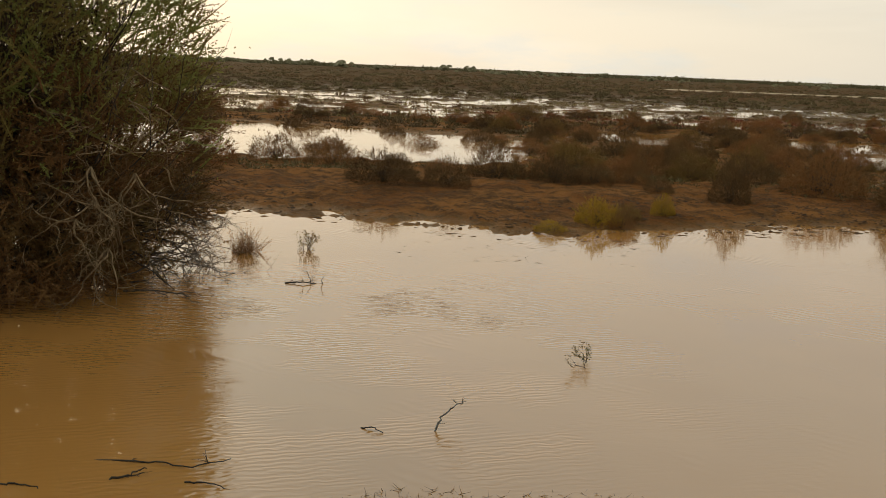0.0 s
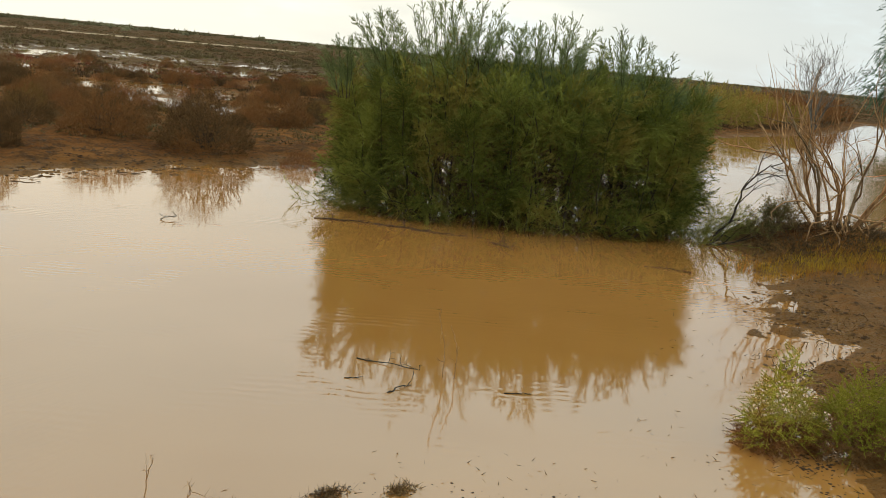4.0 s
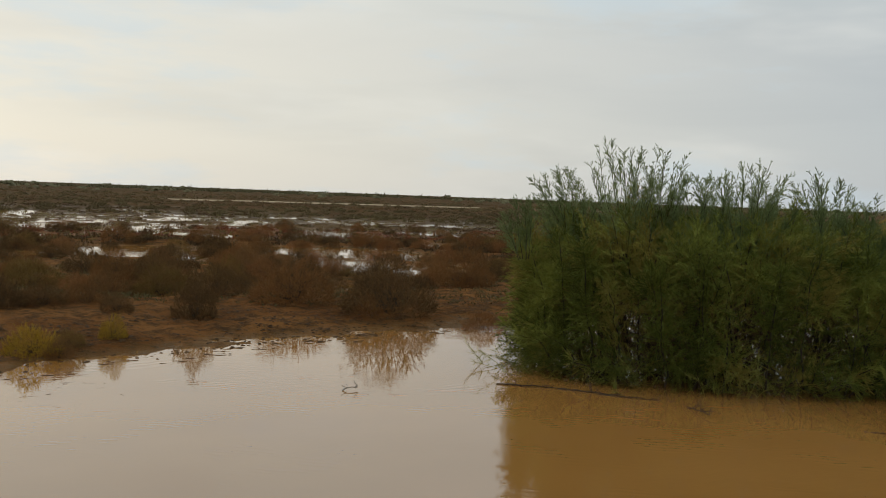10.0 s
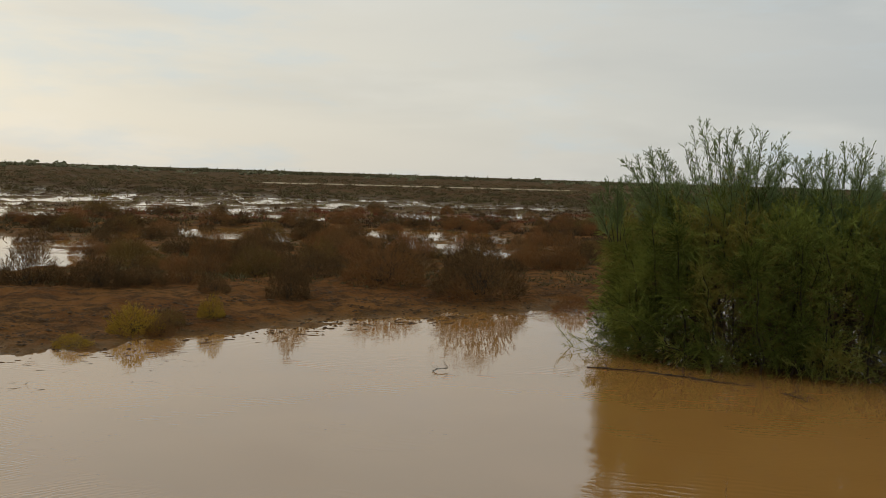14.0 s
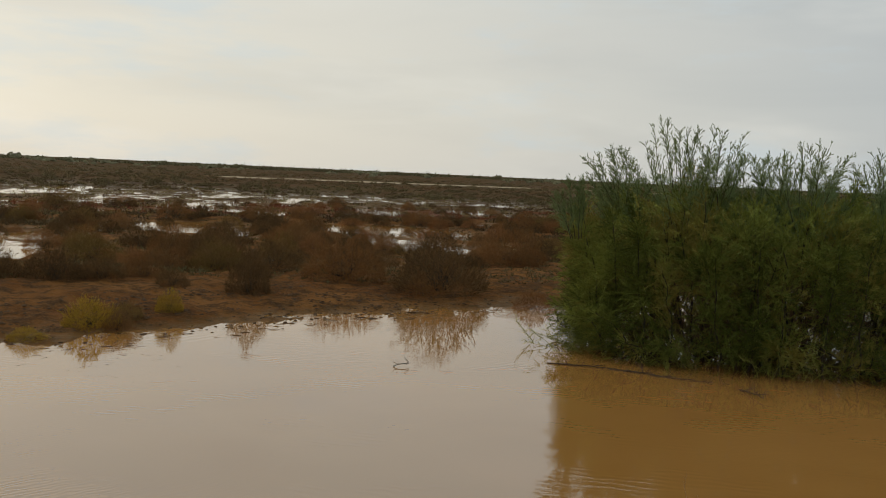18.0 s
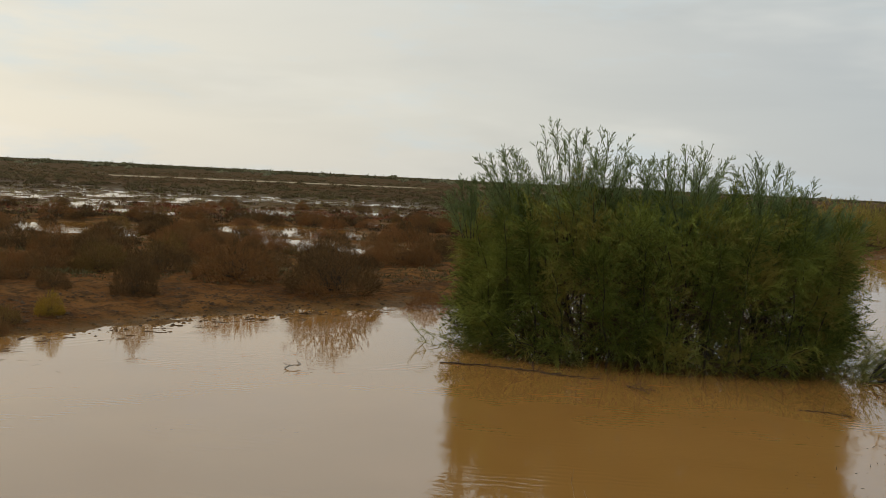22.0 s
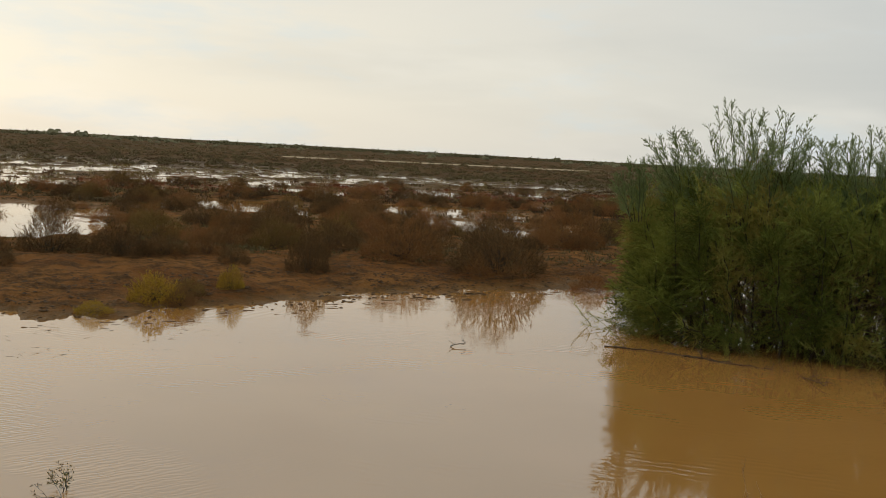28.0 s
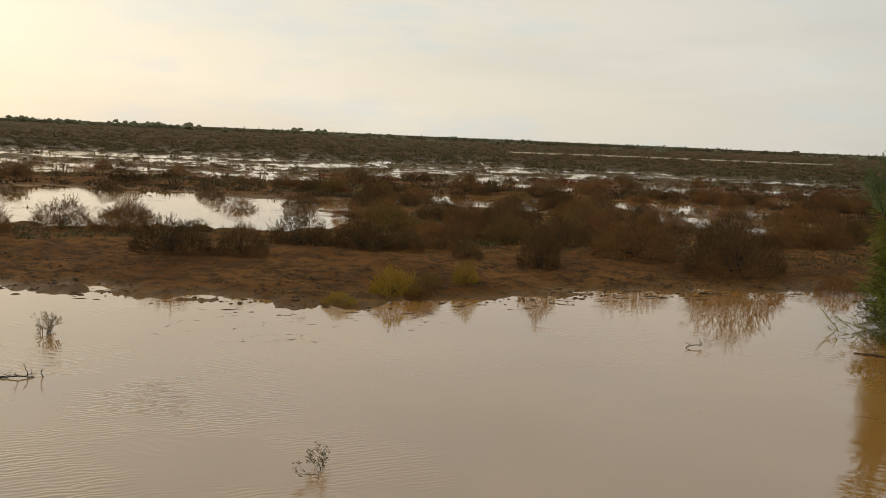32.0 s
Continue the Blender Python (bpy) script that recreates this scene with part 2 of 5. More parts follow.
GROUND, WATER = ground_material(), water_material()
# Wide tone spread between clumps also imitates lit billow tops and shaded gaps.
TAMARISK = foliage("tamarisk_needles", (0.084, 0.095, 0.016), (0.290, 0.298, 0.062), (0.31, 0.23, 0.055), 2.6, 0.06, 0.36, 0.45, 0.2, 0.36, 0.80)
TAMARISK_TIP = foliage("tamarisk_young_shoots", (0.15, 0.15, 0.035), (0.34, 0.32, 0.09), None, 2.0, 0.1, 0.5, 0.35, 0.25)
TAMARISK_TOP = foliage("tamarisk_tips", (0.14, 0.17, 0.064), (0.27, 0.31, 0.130), None, 1.6, 0.1, 0.62, 0.35, 0.2)
THORN_GREEN = foliage("thorn_leaves", (0.12, 0.125, 0.034), (0.31, 0.31, 0.09), (0.24, 0.15, 0.05), 1.8, 0.15, 0.62)
THORN_DRY = foliage("dry_thorn_twigs", (0.085, 0.038, 0.013), (0.215, 0.100, 0.034), (0.12, 0.078, 0.026), 1.5, 0.2, 0.2)
SCRUB = foliage("saltbush_twigs", (0.072, 0.039, 0.016), (0.222, 0.120, 0.047), (0.245, 0.105, 0.034), 2.5, 0.14, 0.42, 0.6, 0.6)
SCRUB_FAR = foliage("far_scrub", (0.082, 0.046, 0.023), (0.165, 0.095, 0.046), (0.135, 0.105, 0.042), 0.06, 0.3, 0.2)
SCRUB_DARK = foliage("olive_scrub", (0.120, 0.084, 0.040), (0.205, 0.150, 0.070), (0.190, 0.105, 0.052), 0.05, 0.25, 0.2)
UNDERGROWTH = foliage("dull_undergrowth", (0.095, 0.080, 0.026), (0.26, 0.215, 0.075), (0.17, 0.095, 0.036), 2.5, 0.25, 0.3)
RED_HERB = foliage("red_herb", (0.15, 0.042, 0.020), (0.27, 0.090, 0.040), (0.16, 0.085, 0.03), 0.25, 0.2, 0.25)
YELLOW = foliage("yellow_saltwort", (0.26, 0.155, 0.018), (0.52, 0.315, 0.036), (0.36, 0.14, 0.03), 2.0, 0.15, 0.35)
LIME = foliage("green_saltwort", (0.23, 0.205, 0.026), (0.52, 0.45, 0.065), (0.50, 0.26, 0.06), 4.5, 0.14, 0.35)
OCHRE = foliage("ochre_saltbush", (0.14, 0.080, 0.022), (0.29, 0.170, 0.048), (0.17, 0.085, 0.03), 2.2, 0.2, 0.25)
HORIZON = foliage("skyline_scrub", (0.120, 0.098, 0.050), (0.190, 0.155, 0.080), None, 0.02, 0.2, 0.2)
HEDGE = foliage("far_tamarisk", (0.24, 0.185, 0.04), (0.47, 0.37, 0.09), (0.42, 0.21, 0.06), 0.5, 0.22, 0.45)
RUST = foliage("rusty_brush", (0.20, 0.082, 0.028), (0.37, 0.168, 0.062), (0.17, 0.10, 0.04), 0.5, 0.2, 0.4)
TREE_LEAF = foliage("acacia_leaves", (0.040, 0.082, 0.052), (0.120, 0.195, 0.115), None, 0.6, 0.1, 0.3)
BARK_DARK = bark("dark_bark", (0.028, 0.019, 0.013), (0.085, 0.058, 0.038))
BARK_WET = bark("wet_driftwood", (0.020, 0.014, 0.011), (0.060, 0.042, 0.030))
BARK_PALE = bark("bleached_dead_wood", (0.23, 0.112, 0.048), (0.49, 0.275, 0.13))
BARK_TAN = bark("weathered_twigs", (0.12, 0.072, 0.036), (0.29, 0.19, 0.105))
BARK_GREY = bark("grey_dead_wood", (0.09, 0.075, 0.062), (0.22, 0.19, 0.16))
CLOD = bark("mud_clods", (0.046, 0.022, 0.010), (0.112, 0.056, 0.024), 5.0, 0.95)
LITTER = foliage("plant_litter", (0.085, 0.042, 0.015), (0.250, 0.135, 0.048), None, 3.0, 0.1, 0.15)
STRAW = foliage("rotting_stems", (0.045, 0.026, 0.014), (0.16, 0.095, 0.045), None, 3.0, 0.1, 0.1)

# ---- mesh tools ----
RNG = np.random.default_rng(7)


class Shape:
    """Collects tubes, blades and lumps into one mesh."""

    def __init__(self):
        self.v, self.f, self.n = [], [], 0

    def add(self, verts, faces):
        self.v.append(np.asarray(verts, float))
        self.f.append(np.asarray(faces) + self.n)
        self.n += len(verts)

    def tube(self, path, r0, r1, sides=5):
        path = np.asarray(path, float)
        k = len(path)
        tang = np.gradient(path, axis=0)
        tang /= np.linalg.norm(tang, axis=1, keepdims=True) + 1e-9
        ref = np.array([0.31, 0.2, 0.93]) if abs(tang[0][2]) < 0.8 else np.array([0.9, 0.3, 0.1])
        a = np.cross(tang, ref)
        a /= np.linalg.norm(a, axis=1, keepdims=True) + 1e-9
        b = np.cross(tang, a)
        ang = np.arange(sides) * 2 * np.pi / sides
        rad = np.linspace(r0, r1, k)[:, None, None]
        ring = path[:, None] + rad * (np.cos(ang)[None, :, None] * a[:, None] + np.sin(ang)[None, :, None] * b[:, None])
        i, j = np.meshgrid(np.arange(k - 1), np.arange(sides), indexing="ij")
        j2 = (j + 1) % sides
        q = np.stack([i * sides + j, i * sides + j2, (i + 1) * sides + j2, (i + 1) * sides + j], -1).reshape(-1, 4)
        self.add(ring.reshape(-1, 3), q)
        self.f.append(np.arange(self.n - sides, self.n)[None])

    def blades(self, p, d, length, width):
        """A narrow triangle from each p along d."""
        side = np.cross(d, RNG.normal(size=d.shape))
        side /= np.linalg.norm(side, axis=1, keepdims=True) + 1e-9
        w, ln = np.reshape(width, (-1, 1)) * 0.5, np.reshape(length, (-1, 1))
        v = np.stack([p - side * w, p + side * w, p + d * ln], 1).reshape(-1, 3)
        self.add(v, np.arange(len(v)).reshape(-1, 3))

    def leaves(self, p, d, length, width):
        """A diamond leaf from each p along d."""
        side = np.cross(d, RNG.normal(size=d.shape))
        side /= np.linalg.norm(side, axis=1, keepdims=True) + 1e-9
        w, ln = np.reshape(width, (-1, 1)) * 0.5, np.reshape(length, (-1, 1))
        mid = p + d * ln * 0.5
        v = np.stack([p, mid + side * w, p + d * ln, mid - side * w], 1).reshape(-1, 3)
        self.add(v, np.arange(len(v)).reshape(-1, 4))

    def lumps(self, centre, size, flat=0.4):
        """Rough little clods: squashed, jittered octahedra with a cut waist."""
        n = len(centre)
        base = np.array([[1, 0, -.2], [.3, .95, -.2], [-.8, .6, -.2], [-.8, -.6, -.2], [.3, -.95, -.2],
                         [.45, .35, .7], [-.5, .1, .8], [.1, -.5, .65]])
        tri = np.array([[0, 1, 5], [1, 2, 6], [1, 6, 5], [2, 3, 6], [3, 4, 7], [3, 7, 6], [4, 0, 7], [0, 5, 7], [5, 6, 7]])
        ang = RNG.uniform(0, 6.28, n)
        v = base[None] * RNG.uniform(0.65, 1.35, (n, 8, 3)) * np.reshape(size, (-1, 1, 1))
        x = v[..., 0] * np.cos(ang)[:, None] - v[..., 1] * np.sin(ang)[:, None]
        y = v[..., 0] * np.sin(ang)[:, None] + v[..., 1] * np.cos(ang)[:, None]
        v = np.stack([x, y, v[..., 2] * flat], -1) + centre[:, None]
        self.add(v.reshape(-1, 3), (tri[None] + 8 * np.arange(n)[:, None, None]).reshape(-1, 3))

    def mesh(self, name, material, smooth=False):
        me = bpy.data.meshes.new(name)
        v = np.concatenate(self.v)
        me.vertices.add(len(v))
        me.vertices.foreach_set("co", v.astype(np.float32).ravel())
        loops = np.concatenate([f.ravel() for f in self.f]).astype(np.int32)
        sizes = np.concatenate([np.full(len(f), f.shape[1]) for f in self.f])
        me.loops.add(len(loops))
        me.loops.foreach_set("vertex_index", loops)
        me.polygons.add(len(sizes))
        me.polygons.foreach_set("loop_start", np.concatenate([[0], np.cumsum(sizes)[:-1]]).astype(np.int32))
        me.update(calc_edges=True)
        me.materials.append(material)
        if smooth:
            me.shade_smooth()
        return me


def thing(name, at, label, category, group="", kind="", yaw=0.0):
    ob = new(name)
    ob.empty_display_size = 0.1
    ob.matrix_world = pose(*at, 0, 0, yaw)
    return tagged(ob, label, category, group, kind)


def part(name, shape, material, parent, label="", smooth=False):
    ob = new(name, shape.mesh(name, material, smooth) if isinstance(shape, Shape) else shape)
    ob.parent = parent
    return tagged(ob, label)


def single(name, shape, material, label, category, at=(0, 0, 0), kind="", group="", smooth=False):
    ob = new(name, shape.mesh(name, material, smooth))
    ob.location = at
    return tagged(ob, label, category, group, kind)


def unit(a):
    return a / (np.linalg.norm(a, axis=-1, keepdims=True) + 1e-9)


def bent(start, way, length, steps=5, wobble=0.12, lift=0.0):
    """A wandering path from start along way."""
    p, d = [np.array(start, float)], unit(np.array(way, float))
    for _ in range(steps):
        d = unit(d + RNG.normal(size=3) * wobble + np.array([0, 0, lift]))
        p.append(p[-1] + d * length / steps)
    return np.array(p), d


def branching(shape, start, way, length, radius, depth, sides=5, spread=0.6, lift=0.05, kids=3, wobble=0.14, ends=None):
    """A tapering limb with side limbs; collects its tips."""
    path, d = bent(start, way, length, 5, wobble, lift)
    shape.tube(path, radius, radius * (0.5 if depth else 0.2), sides)
    if depth == 0:
        if ends is not None:
            ends.append((path[-1], d))
        return
    for i in range(kids):
        at = path[RNG.integers(2, 6)]
        way2 = unit(d + RNG.normal(size=3) * spread)
        branching(shape, at, way2, length * RNG.uniform(0.5, 0.8), radius * 0.55, depth - 1, max(3, sides - 1), spread, lift, kids, wobble, ends)
    branching(shape, path[-1], d, length * 0.7, radius * 0.5, depth - 1, max(3, sides - 1), spread, lift, kids, wobble, ends)


def sprays(shape, origin, way, length, count, needle, width, droop=0.15, open_=0.75):
    """Feathery shoots: needles set all along an arching stalk."""
    n = len(origin)
    t = (np.arange(count) + RNG.uniform(0, 1, (n, count))) / count
    ln = np.reshape(length, (-1, 1, 1))
    pos = origin[:, None] + way[:, None] * ln * t[..., None]
    pos[..., 2] -= droop * ln[..., 0] * t ** 2
    tang = way[:, None] + np.array([0, 0, -1.0]) * (2 * droop * t)[..., None]
    d = unit(unit(tang) + unit(RNG.normal(size=(n, count, 3))) * open_)
    size = needle * RNG.uniform(0.6, 1.3, n * count) * (1.15 - 0.6 * t.ravel())
    shape.blades(pos.reshape(-1, 3), d.reshape(-1, 3), size, width)
    end = origin + way * np.reshape(length, (-1, 1))
    end[:, 2] -= droop * np.reshape(length, -1)
    shape.blades(origin, unit(end - origin), np.linalg.norm(end - origin, axis=1), width * 1.3)


def lattice(i, j, seed):
    h = (i * 374761393 + j * 668265263 + seed * 974634777) & 0xFFFFFFFF
    h = ((h ^ (h >> 13)) * 1274126177) & 0xFFFFFFFF
    return ((h ^ (h >> 16)) & 0xFFFF) / 65535.0


def soft_noise(x, y, seed=0, octaves=4, gain=0.5):
    """Summed value noise, about 0 to 1."""
    total, amp, norm = 0.0, 1.0, 0.0
    for o in range(octaves):
        xi, yi = np.floor(x).astype(np.int64), np.floor(y).astype(np.int64)
        fx, fy = x - xi, y - yi
        fx, fy = fx * fx * (3 - 2 * fx), fy * fy * (3 - 2 * fy)
        a, b = lattice(xi, yi, seed + o), lattice(xi + 1, yi, seed + o)
        c, d = lattice(xi, yi + 1, seed + o), lattice(xi + 1, yi + 1, seed + o)
        total = total + amp * ((a * (1 - fx) + b * fx) * (1 - fy) + (c * (1 - fx) + d * fx) * fy)
        norm, amp, x, y = norm + amp, amp * gain, x * 2.03 + 11.3, y * 2.03 + 5.7
    return total / norm


def step01(v, lo, hi):
    v = np.clip((v - lo) / (hi - lo), 0, 1)
    return v * v * (3 - 2 * v)


# ---- the lie of the land ----
# The pond's shore, plan coordinates: along the far bank, round the side arm, and back along the near bank.
SHORE = np.array([
    (-30, 14), (-9, 11.6), (-2.5, 10.65), (-1.2, 10.25), (0.5, 9.45), (1.8, 9.4), (2.6, 9.75), (4.0, 10.3), (5.5, 10.55), (7.0, 10.9),
    (9.5, 11.1), (15, 12.6), (21, 15.0), (26, 16.4), (34, 18.0), (41, 19.6), (60, 27.0), (62, 25.6), (46, 18.0), (35, 13.4), (30, 10.5), (33, 7), (40, 5), (44, 2),
    (24, 3.2), (16, 4.6), (12.6, 5.3), (11.3, 5.7), (9.7, 5.5), (9.05, 5.05), (8.75, 4.6), (8.2, 4.2), (7.5, 3.75), (6.7, 3.42), (6.35, 3.15), (6.0, 2.9), (5.7, 2.72), (5.45, 2.5),
    (5.2, 2.2), (4.8, 1.75), (4.25, 1.62), (3.9, 1.2), (3.5, 0.9), (2.8, 1.1), (2.3, 1.75), (1.9, 1.98), (1.0, 2.2), (0.5, 2.55), (0.0, 2.74), (-0.5, 2.75), (-1.2, 2.45), (-3.0, 2.0), (-12, -1.0), (-30, -6)])
# Pools on the plain behind the bank: middle, half width, half depth.
POOLS = ((-3.8, 22.6, 5.0, 4.9), (0.2, 19.4, 2.0, 2.6), (10.6, 21.4, 1.3, 2.0), (12.4, 26.0, 2.6, 2.6), (18.6, 29.5, 2.2, 1.5), (6.4, 26.5, 2.2, 2.4))


def shore_distance(x, y):
    """Metres to the pond's shore; negative in the pond."""
    best, inside = np.full(x.shape, 1e9), np.zeros(x.shape, bool)
    for (ax, ay), (bx, by) in zip(SHORE, np.roll(SHORE, -1, axis=0)):
        t = np.clip(((x - ax) * (bx - ax) + (y - ay) * (by - ay)) / ((bx - ax) ** 2 + (by - ay) ** 2), 0, 1)
        best = np.minimum(best, (x - ax - t * (bx - ax)) ** 2 + (y - ay - t * (by - ay)) ** 2)
        cut = (ay > y) != (by > y)
        inside ^= cut & (x < (bx - ax) * (y - ay) / (by - ay + 1e-12) + ax)
    return np.where(inside, -1, 1) * np.sqrt(best)


def land(x, y):
    """Height of the ground, and how wet, red and sandy it is."""
    d = shore_distance(x, y)
    r = np.hypot(x, y)
    rag = soft_noise(x * 2.2, y * 2.2, 3, 3) - 0.5
    d = d + rag * 0.42 + (soft_noise(x * 9, y * 9, 5, 2) - 0.5) * 0.16
    rise = 0.17 - 0.06 * (1 - step01(y, 3.2, 4.5)) * (1 - step01(x, 3.0, 4.5)) - 0.08 * step01(x, 3.0, 6.0) * (1 - step01(y, 7.0, 9.0))
    bank = rise * (1 - np.exp(-np.maximum(d, 0) / 1.5)) - 0.35 * (1 - np.exp(np.minimum(d, 0) / 0.9))
    bumps = (soft_noise(x * 23, y * 23, 25, 2) - 0.5) * 0.03 * (r < 15) + (soft_noise(x * 1.3, y * 1.3, 9, 4) - 0.5) * 0.10 + (soft_noise(x * 5, y * 5, 21, 3) - 0.5) * 0.08
    h = bank + bumps * np.clip((d + 0.5) / 0.9, 0.15, 1)
    mound = np.exp(-((x - 10.15) ** 2 + (y - 4.5) ** 2) / 0.75) * 0.20
    h = h - 0.05 * np.exp(-((d - 0.35) / 0.3) ** 2) * (y > 8) * (x < 9) * step01(soft_noise(x * 0.9, y * 0.9, 27, 2), 0.42, 0.6)
    h = h + mound - 0.11 * np.exp(-((x - 6.05) / 0.42) ** 2 - ((y - 2.58) / 0.2) ** 2) - 0.06 * np.exp(-((x - 8.35) / 0.6) ** 2 - ((y - 3.95) / 0.2) ** 2)
    h = h + (soft_noise(x * 8, y * 8, 23, 2) - 0.5) * 0.10 * np.exp(-(d / 0.45) ** 2)
    # Plain behind the bank: low and pocked with pools, rising a little further out.
    plain = step01(d, 2.6, 6.0) * step01(y, 12.0, 15.5) * (x < 24 + 0.25 * y)
    low = 0.055 + (soft_noise(x * 0.42, y * 0.3, 31, 3) - 0.5) * 0.34 + (soft_noise(x * 1.5, y * 1.3, 35, 3) - 0.5) * 0.34
    for px, py, ax, ay in POOLS:
        low = low - 0.3 * np.exp(-(((x - px) / ax) ** 2 + ((y - py) / ay) ** 2) ** 2)
    belt = step01(y, 32.0, 36.0) * (1 - step01(y, 56.0, 66.0)) * (1 - step01(x - 0.6 * y, 0, 7))
    low = low + ((soft_noise(x * 0.3, y * 0.75, 37, 3) - 0.5) * 0.42 + (soft_noise(x * 0.8, y * 1.5, 39, 2) - 0.5) * 0.34 + (soft_noise(x * 2.0, y * 2.2, 43, 2) - 0.5) * 0.26) * belt
    low = low - 0.060 * belt + 0.20 * step01(y, 28.5, 29.5) * (1 - step01(y, 32.5, 34.0)) + 0.12 * step01(r, 66, 90)
    low = low + 0.16 * step01(x - 0.25 * y, 6, 16) * (1 - belt)
    low = low * (1 - 0.45 * step01(y, 17, 22) - 0.33 * step01(y, 27, 33) * (1 - step01(r, 66, 90)))
    h = h * (1 - plain) + low * plain
    far = step01(r, 80, 200)
    h = h * (1 - far) + far * (0.15 + (soft_noise(x * 0.02, y * 0.02, 41, 3) - 0.5) * 0.25)
    h = h + 9.0 * step01(r, 900, 4000) * 0.15
    wet = np.clip(1 - h / np.where(y > 7, 0.06, 0.13), 0, 1)
    red = step01(y, 31.0, 33.5) * (1 - step01(y, 38.5, 42.0)) * (0.5 + 0.5 * step01(x, 7, 13)) * step01(soft_noise(x * 0.12, y * 0.3, 51, 3), 0.36, 0.5)
    wind = y + 5 * (soft_noise(x * 0.05, y * 0.02, 65, 2) - 0.5)
    sand = step01(wind, 118, 122) * (1 - step01(wind, 134, 138)) * step01(soft_noise(x * 0.045, y * 0.03, 61, 3), 0.34, 0.44) * (x > 36) * (x < 112)
    sand = sand + step01(y, 95, 98) * (1 - step01(y, 100, 103)) * (x < -8) * step01(soft_noise(x * 0.1, y * 0.1, 63, 2), 0.5, 0.56)
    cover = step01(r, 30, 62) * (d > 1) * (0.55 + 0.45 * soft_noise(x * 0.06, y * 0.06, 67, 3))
    return h, np.stack([wet * (r < 90), red, np.clip(sand, 0, 1), cover], -1)


def height(x, y):
    return land(np.atleast_1d(np.asarray(x, float)), np.atleast_1d(np.asarray(y, float)))[0]


def build_ground():
    az = np.radians(np.concatenate([np.arange(-42, 100, 0.22), np.arange(100, 318, 3.0)]))
    rad = np.concatenate([np.geomspace(0.3, 2, 40)[:-1], np.geomspace(2, 14, 111)[:-1], np.geomspace(14, 68, 150)[:-1], np.geomspace(68, 4500, 168)])
    a, r = np.meshgrid(az, rad)
    x, y = (r * np.sin(a)).ravel(), (r * np.cos(a)).ravel()
    h, zone = land(x, y)
    x, y, h = np.append(x, 0), np.append(y, 0), np.append(h, h[: len(az)].mean())
    zone = np.vstack([zone, [[0.2, 0, 0, 1]]])
    na, nr = len(az), len(rad)
    i, j = np.meshgrid(np.arange(nr - 1), np.arange(na), indexing="ij")
    j2 = (j + 1) % na
    quads = np.stack([i * na + j, (i + 1) * na + j, (i + 1) * na + j2, i * na + j2], -1).reshape(-1, 4)
    jj = np.arange(na)
    fan = np.stack([np.full(na, na * nr), jj, (jj + 1) % na], -1)
    me = bpy.data.meshes.new("ground")
    me.vertices.add(len(x))
    me.vertices.foreach_set("co", np.stack([x, y, h], -1).astype(np.float32).ravel())
    loops = np.concatenate([quads.ravel(), fan.ravel()]).astype(np.int32)
    me.loops.add(len(loops))
    me.loops.foreach_set("vertex_index", loops)
    me.polygons.add(len(quads) + na)
    starts = np.concatenate([np.arange(len(quads)) * 4, len(quads) * 4 + np.arange(na) * 3]).astype(np.int32)
    me.polygons.foreach_set("loop_start", starts)
    me.update(calc_edges=True)
    me.validate()
    layer = me.color_attributes.new("zone", "FLOAT_COLOR", "POINT")
    layer.data.foreach_set("color", zone.astype(np.float32).ravel())
    me.shade_smooth()
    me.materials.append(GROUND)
    tagged(new("ground", me), "wet reddish-brown desert soil with muddy banks", "ground", kind="structure")


build_ground()


def build_water():
    s = Shape()
    ang = np.arange(96) * 2 * np.pi / 96
    rings = [np.array([[0, 0, 0]])] + [np.stack([r * np.sin(ang), r * np.cos(ang), 0 * ang], -1) for r in (4, 10, 24, 50, 110)]
    v = np.concatenate(rings)
    s.add(v, [[0, 1 + j, 1 + (j + 1) % 96] for j in range(96)])
    s.f.append(np.array([[1 + 96 * i + j, 1 + 96 * (i + 1) + j, 1 + 96 * (i + 1) + (j + 1) % 96, 1 + 96 * i + (j + 1) % 96] for i in range(4) for j in range(96)]))
    single("water", s, WATER, "still muddy tan flood water mirroring the sky", "water", kind="structure")


build_water()

# ---- the tamarisk in the water ----


def crown_points(n, half_w, half_d, cap, shell=0.55, jitter=0.33, box=2.0):
    """Random places in a dome of the given plan, most near its skin, with the way outward."""
    k = n * 4
    ang, rr = RNG.uniform(0, 2 * np.pi, k), np.sqrt(RNG.uniform(0, 1, k))
    u, v = rr * np.cos(ang), rr * np.sin(ang)
    grow = (np.abs(np.cos(ang)) ** box + np.abs(np.sin(ang)) ** box) ** (-1 / box)
    u, v = u * grow, v * grow
    top = cap(u, v)
    f = RNG.uniform(0.02, 1, k)
    keep = RNG.uniform(0, 1, k) < np.maximum(np.maximum(rr ** 3, f ** 3), 1 - shell) ** 1.0
    u, v, f, top = (q[keep][:n] for q in (u, v, f, top))
    p = np.stack([u * half_w * (0.88 + 0.12 * np.sin(np.pi * np.clip(f * 0.9 + 0.1, 0, 1))), v * half_d, f * top], -1)
    way = np.stack([u * 0.9, v * 0.9, 0.35 + 0.9 * f], -1)
    return p, unit(way + RNG.normal(size=way.shape) * jitter), f


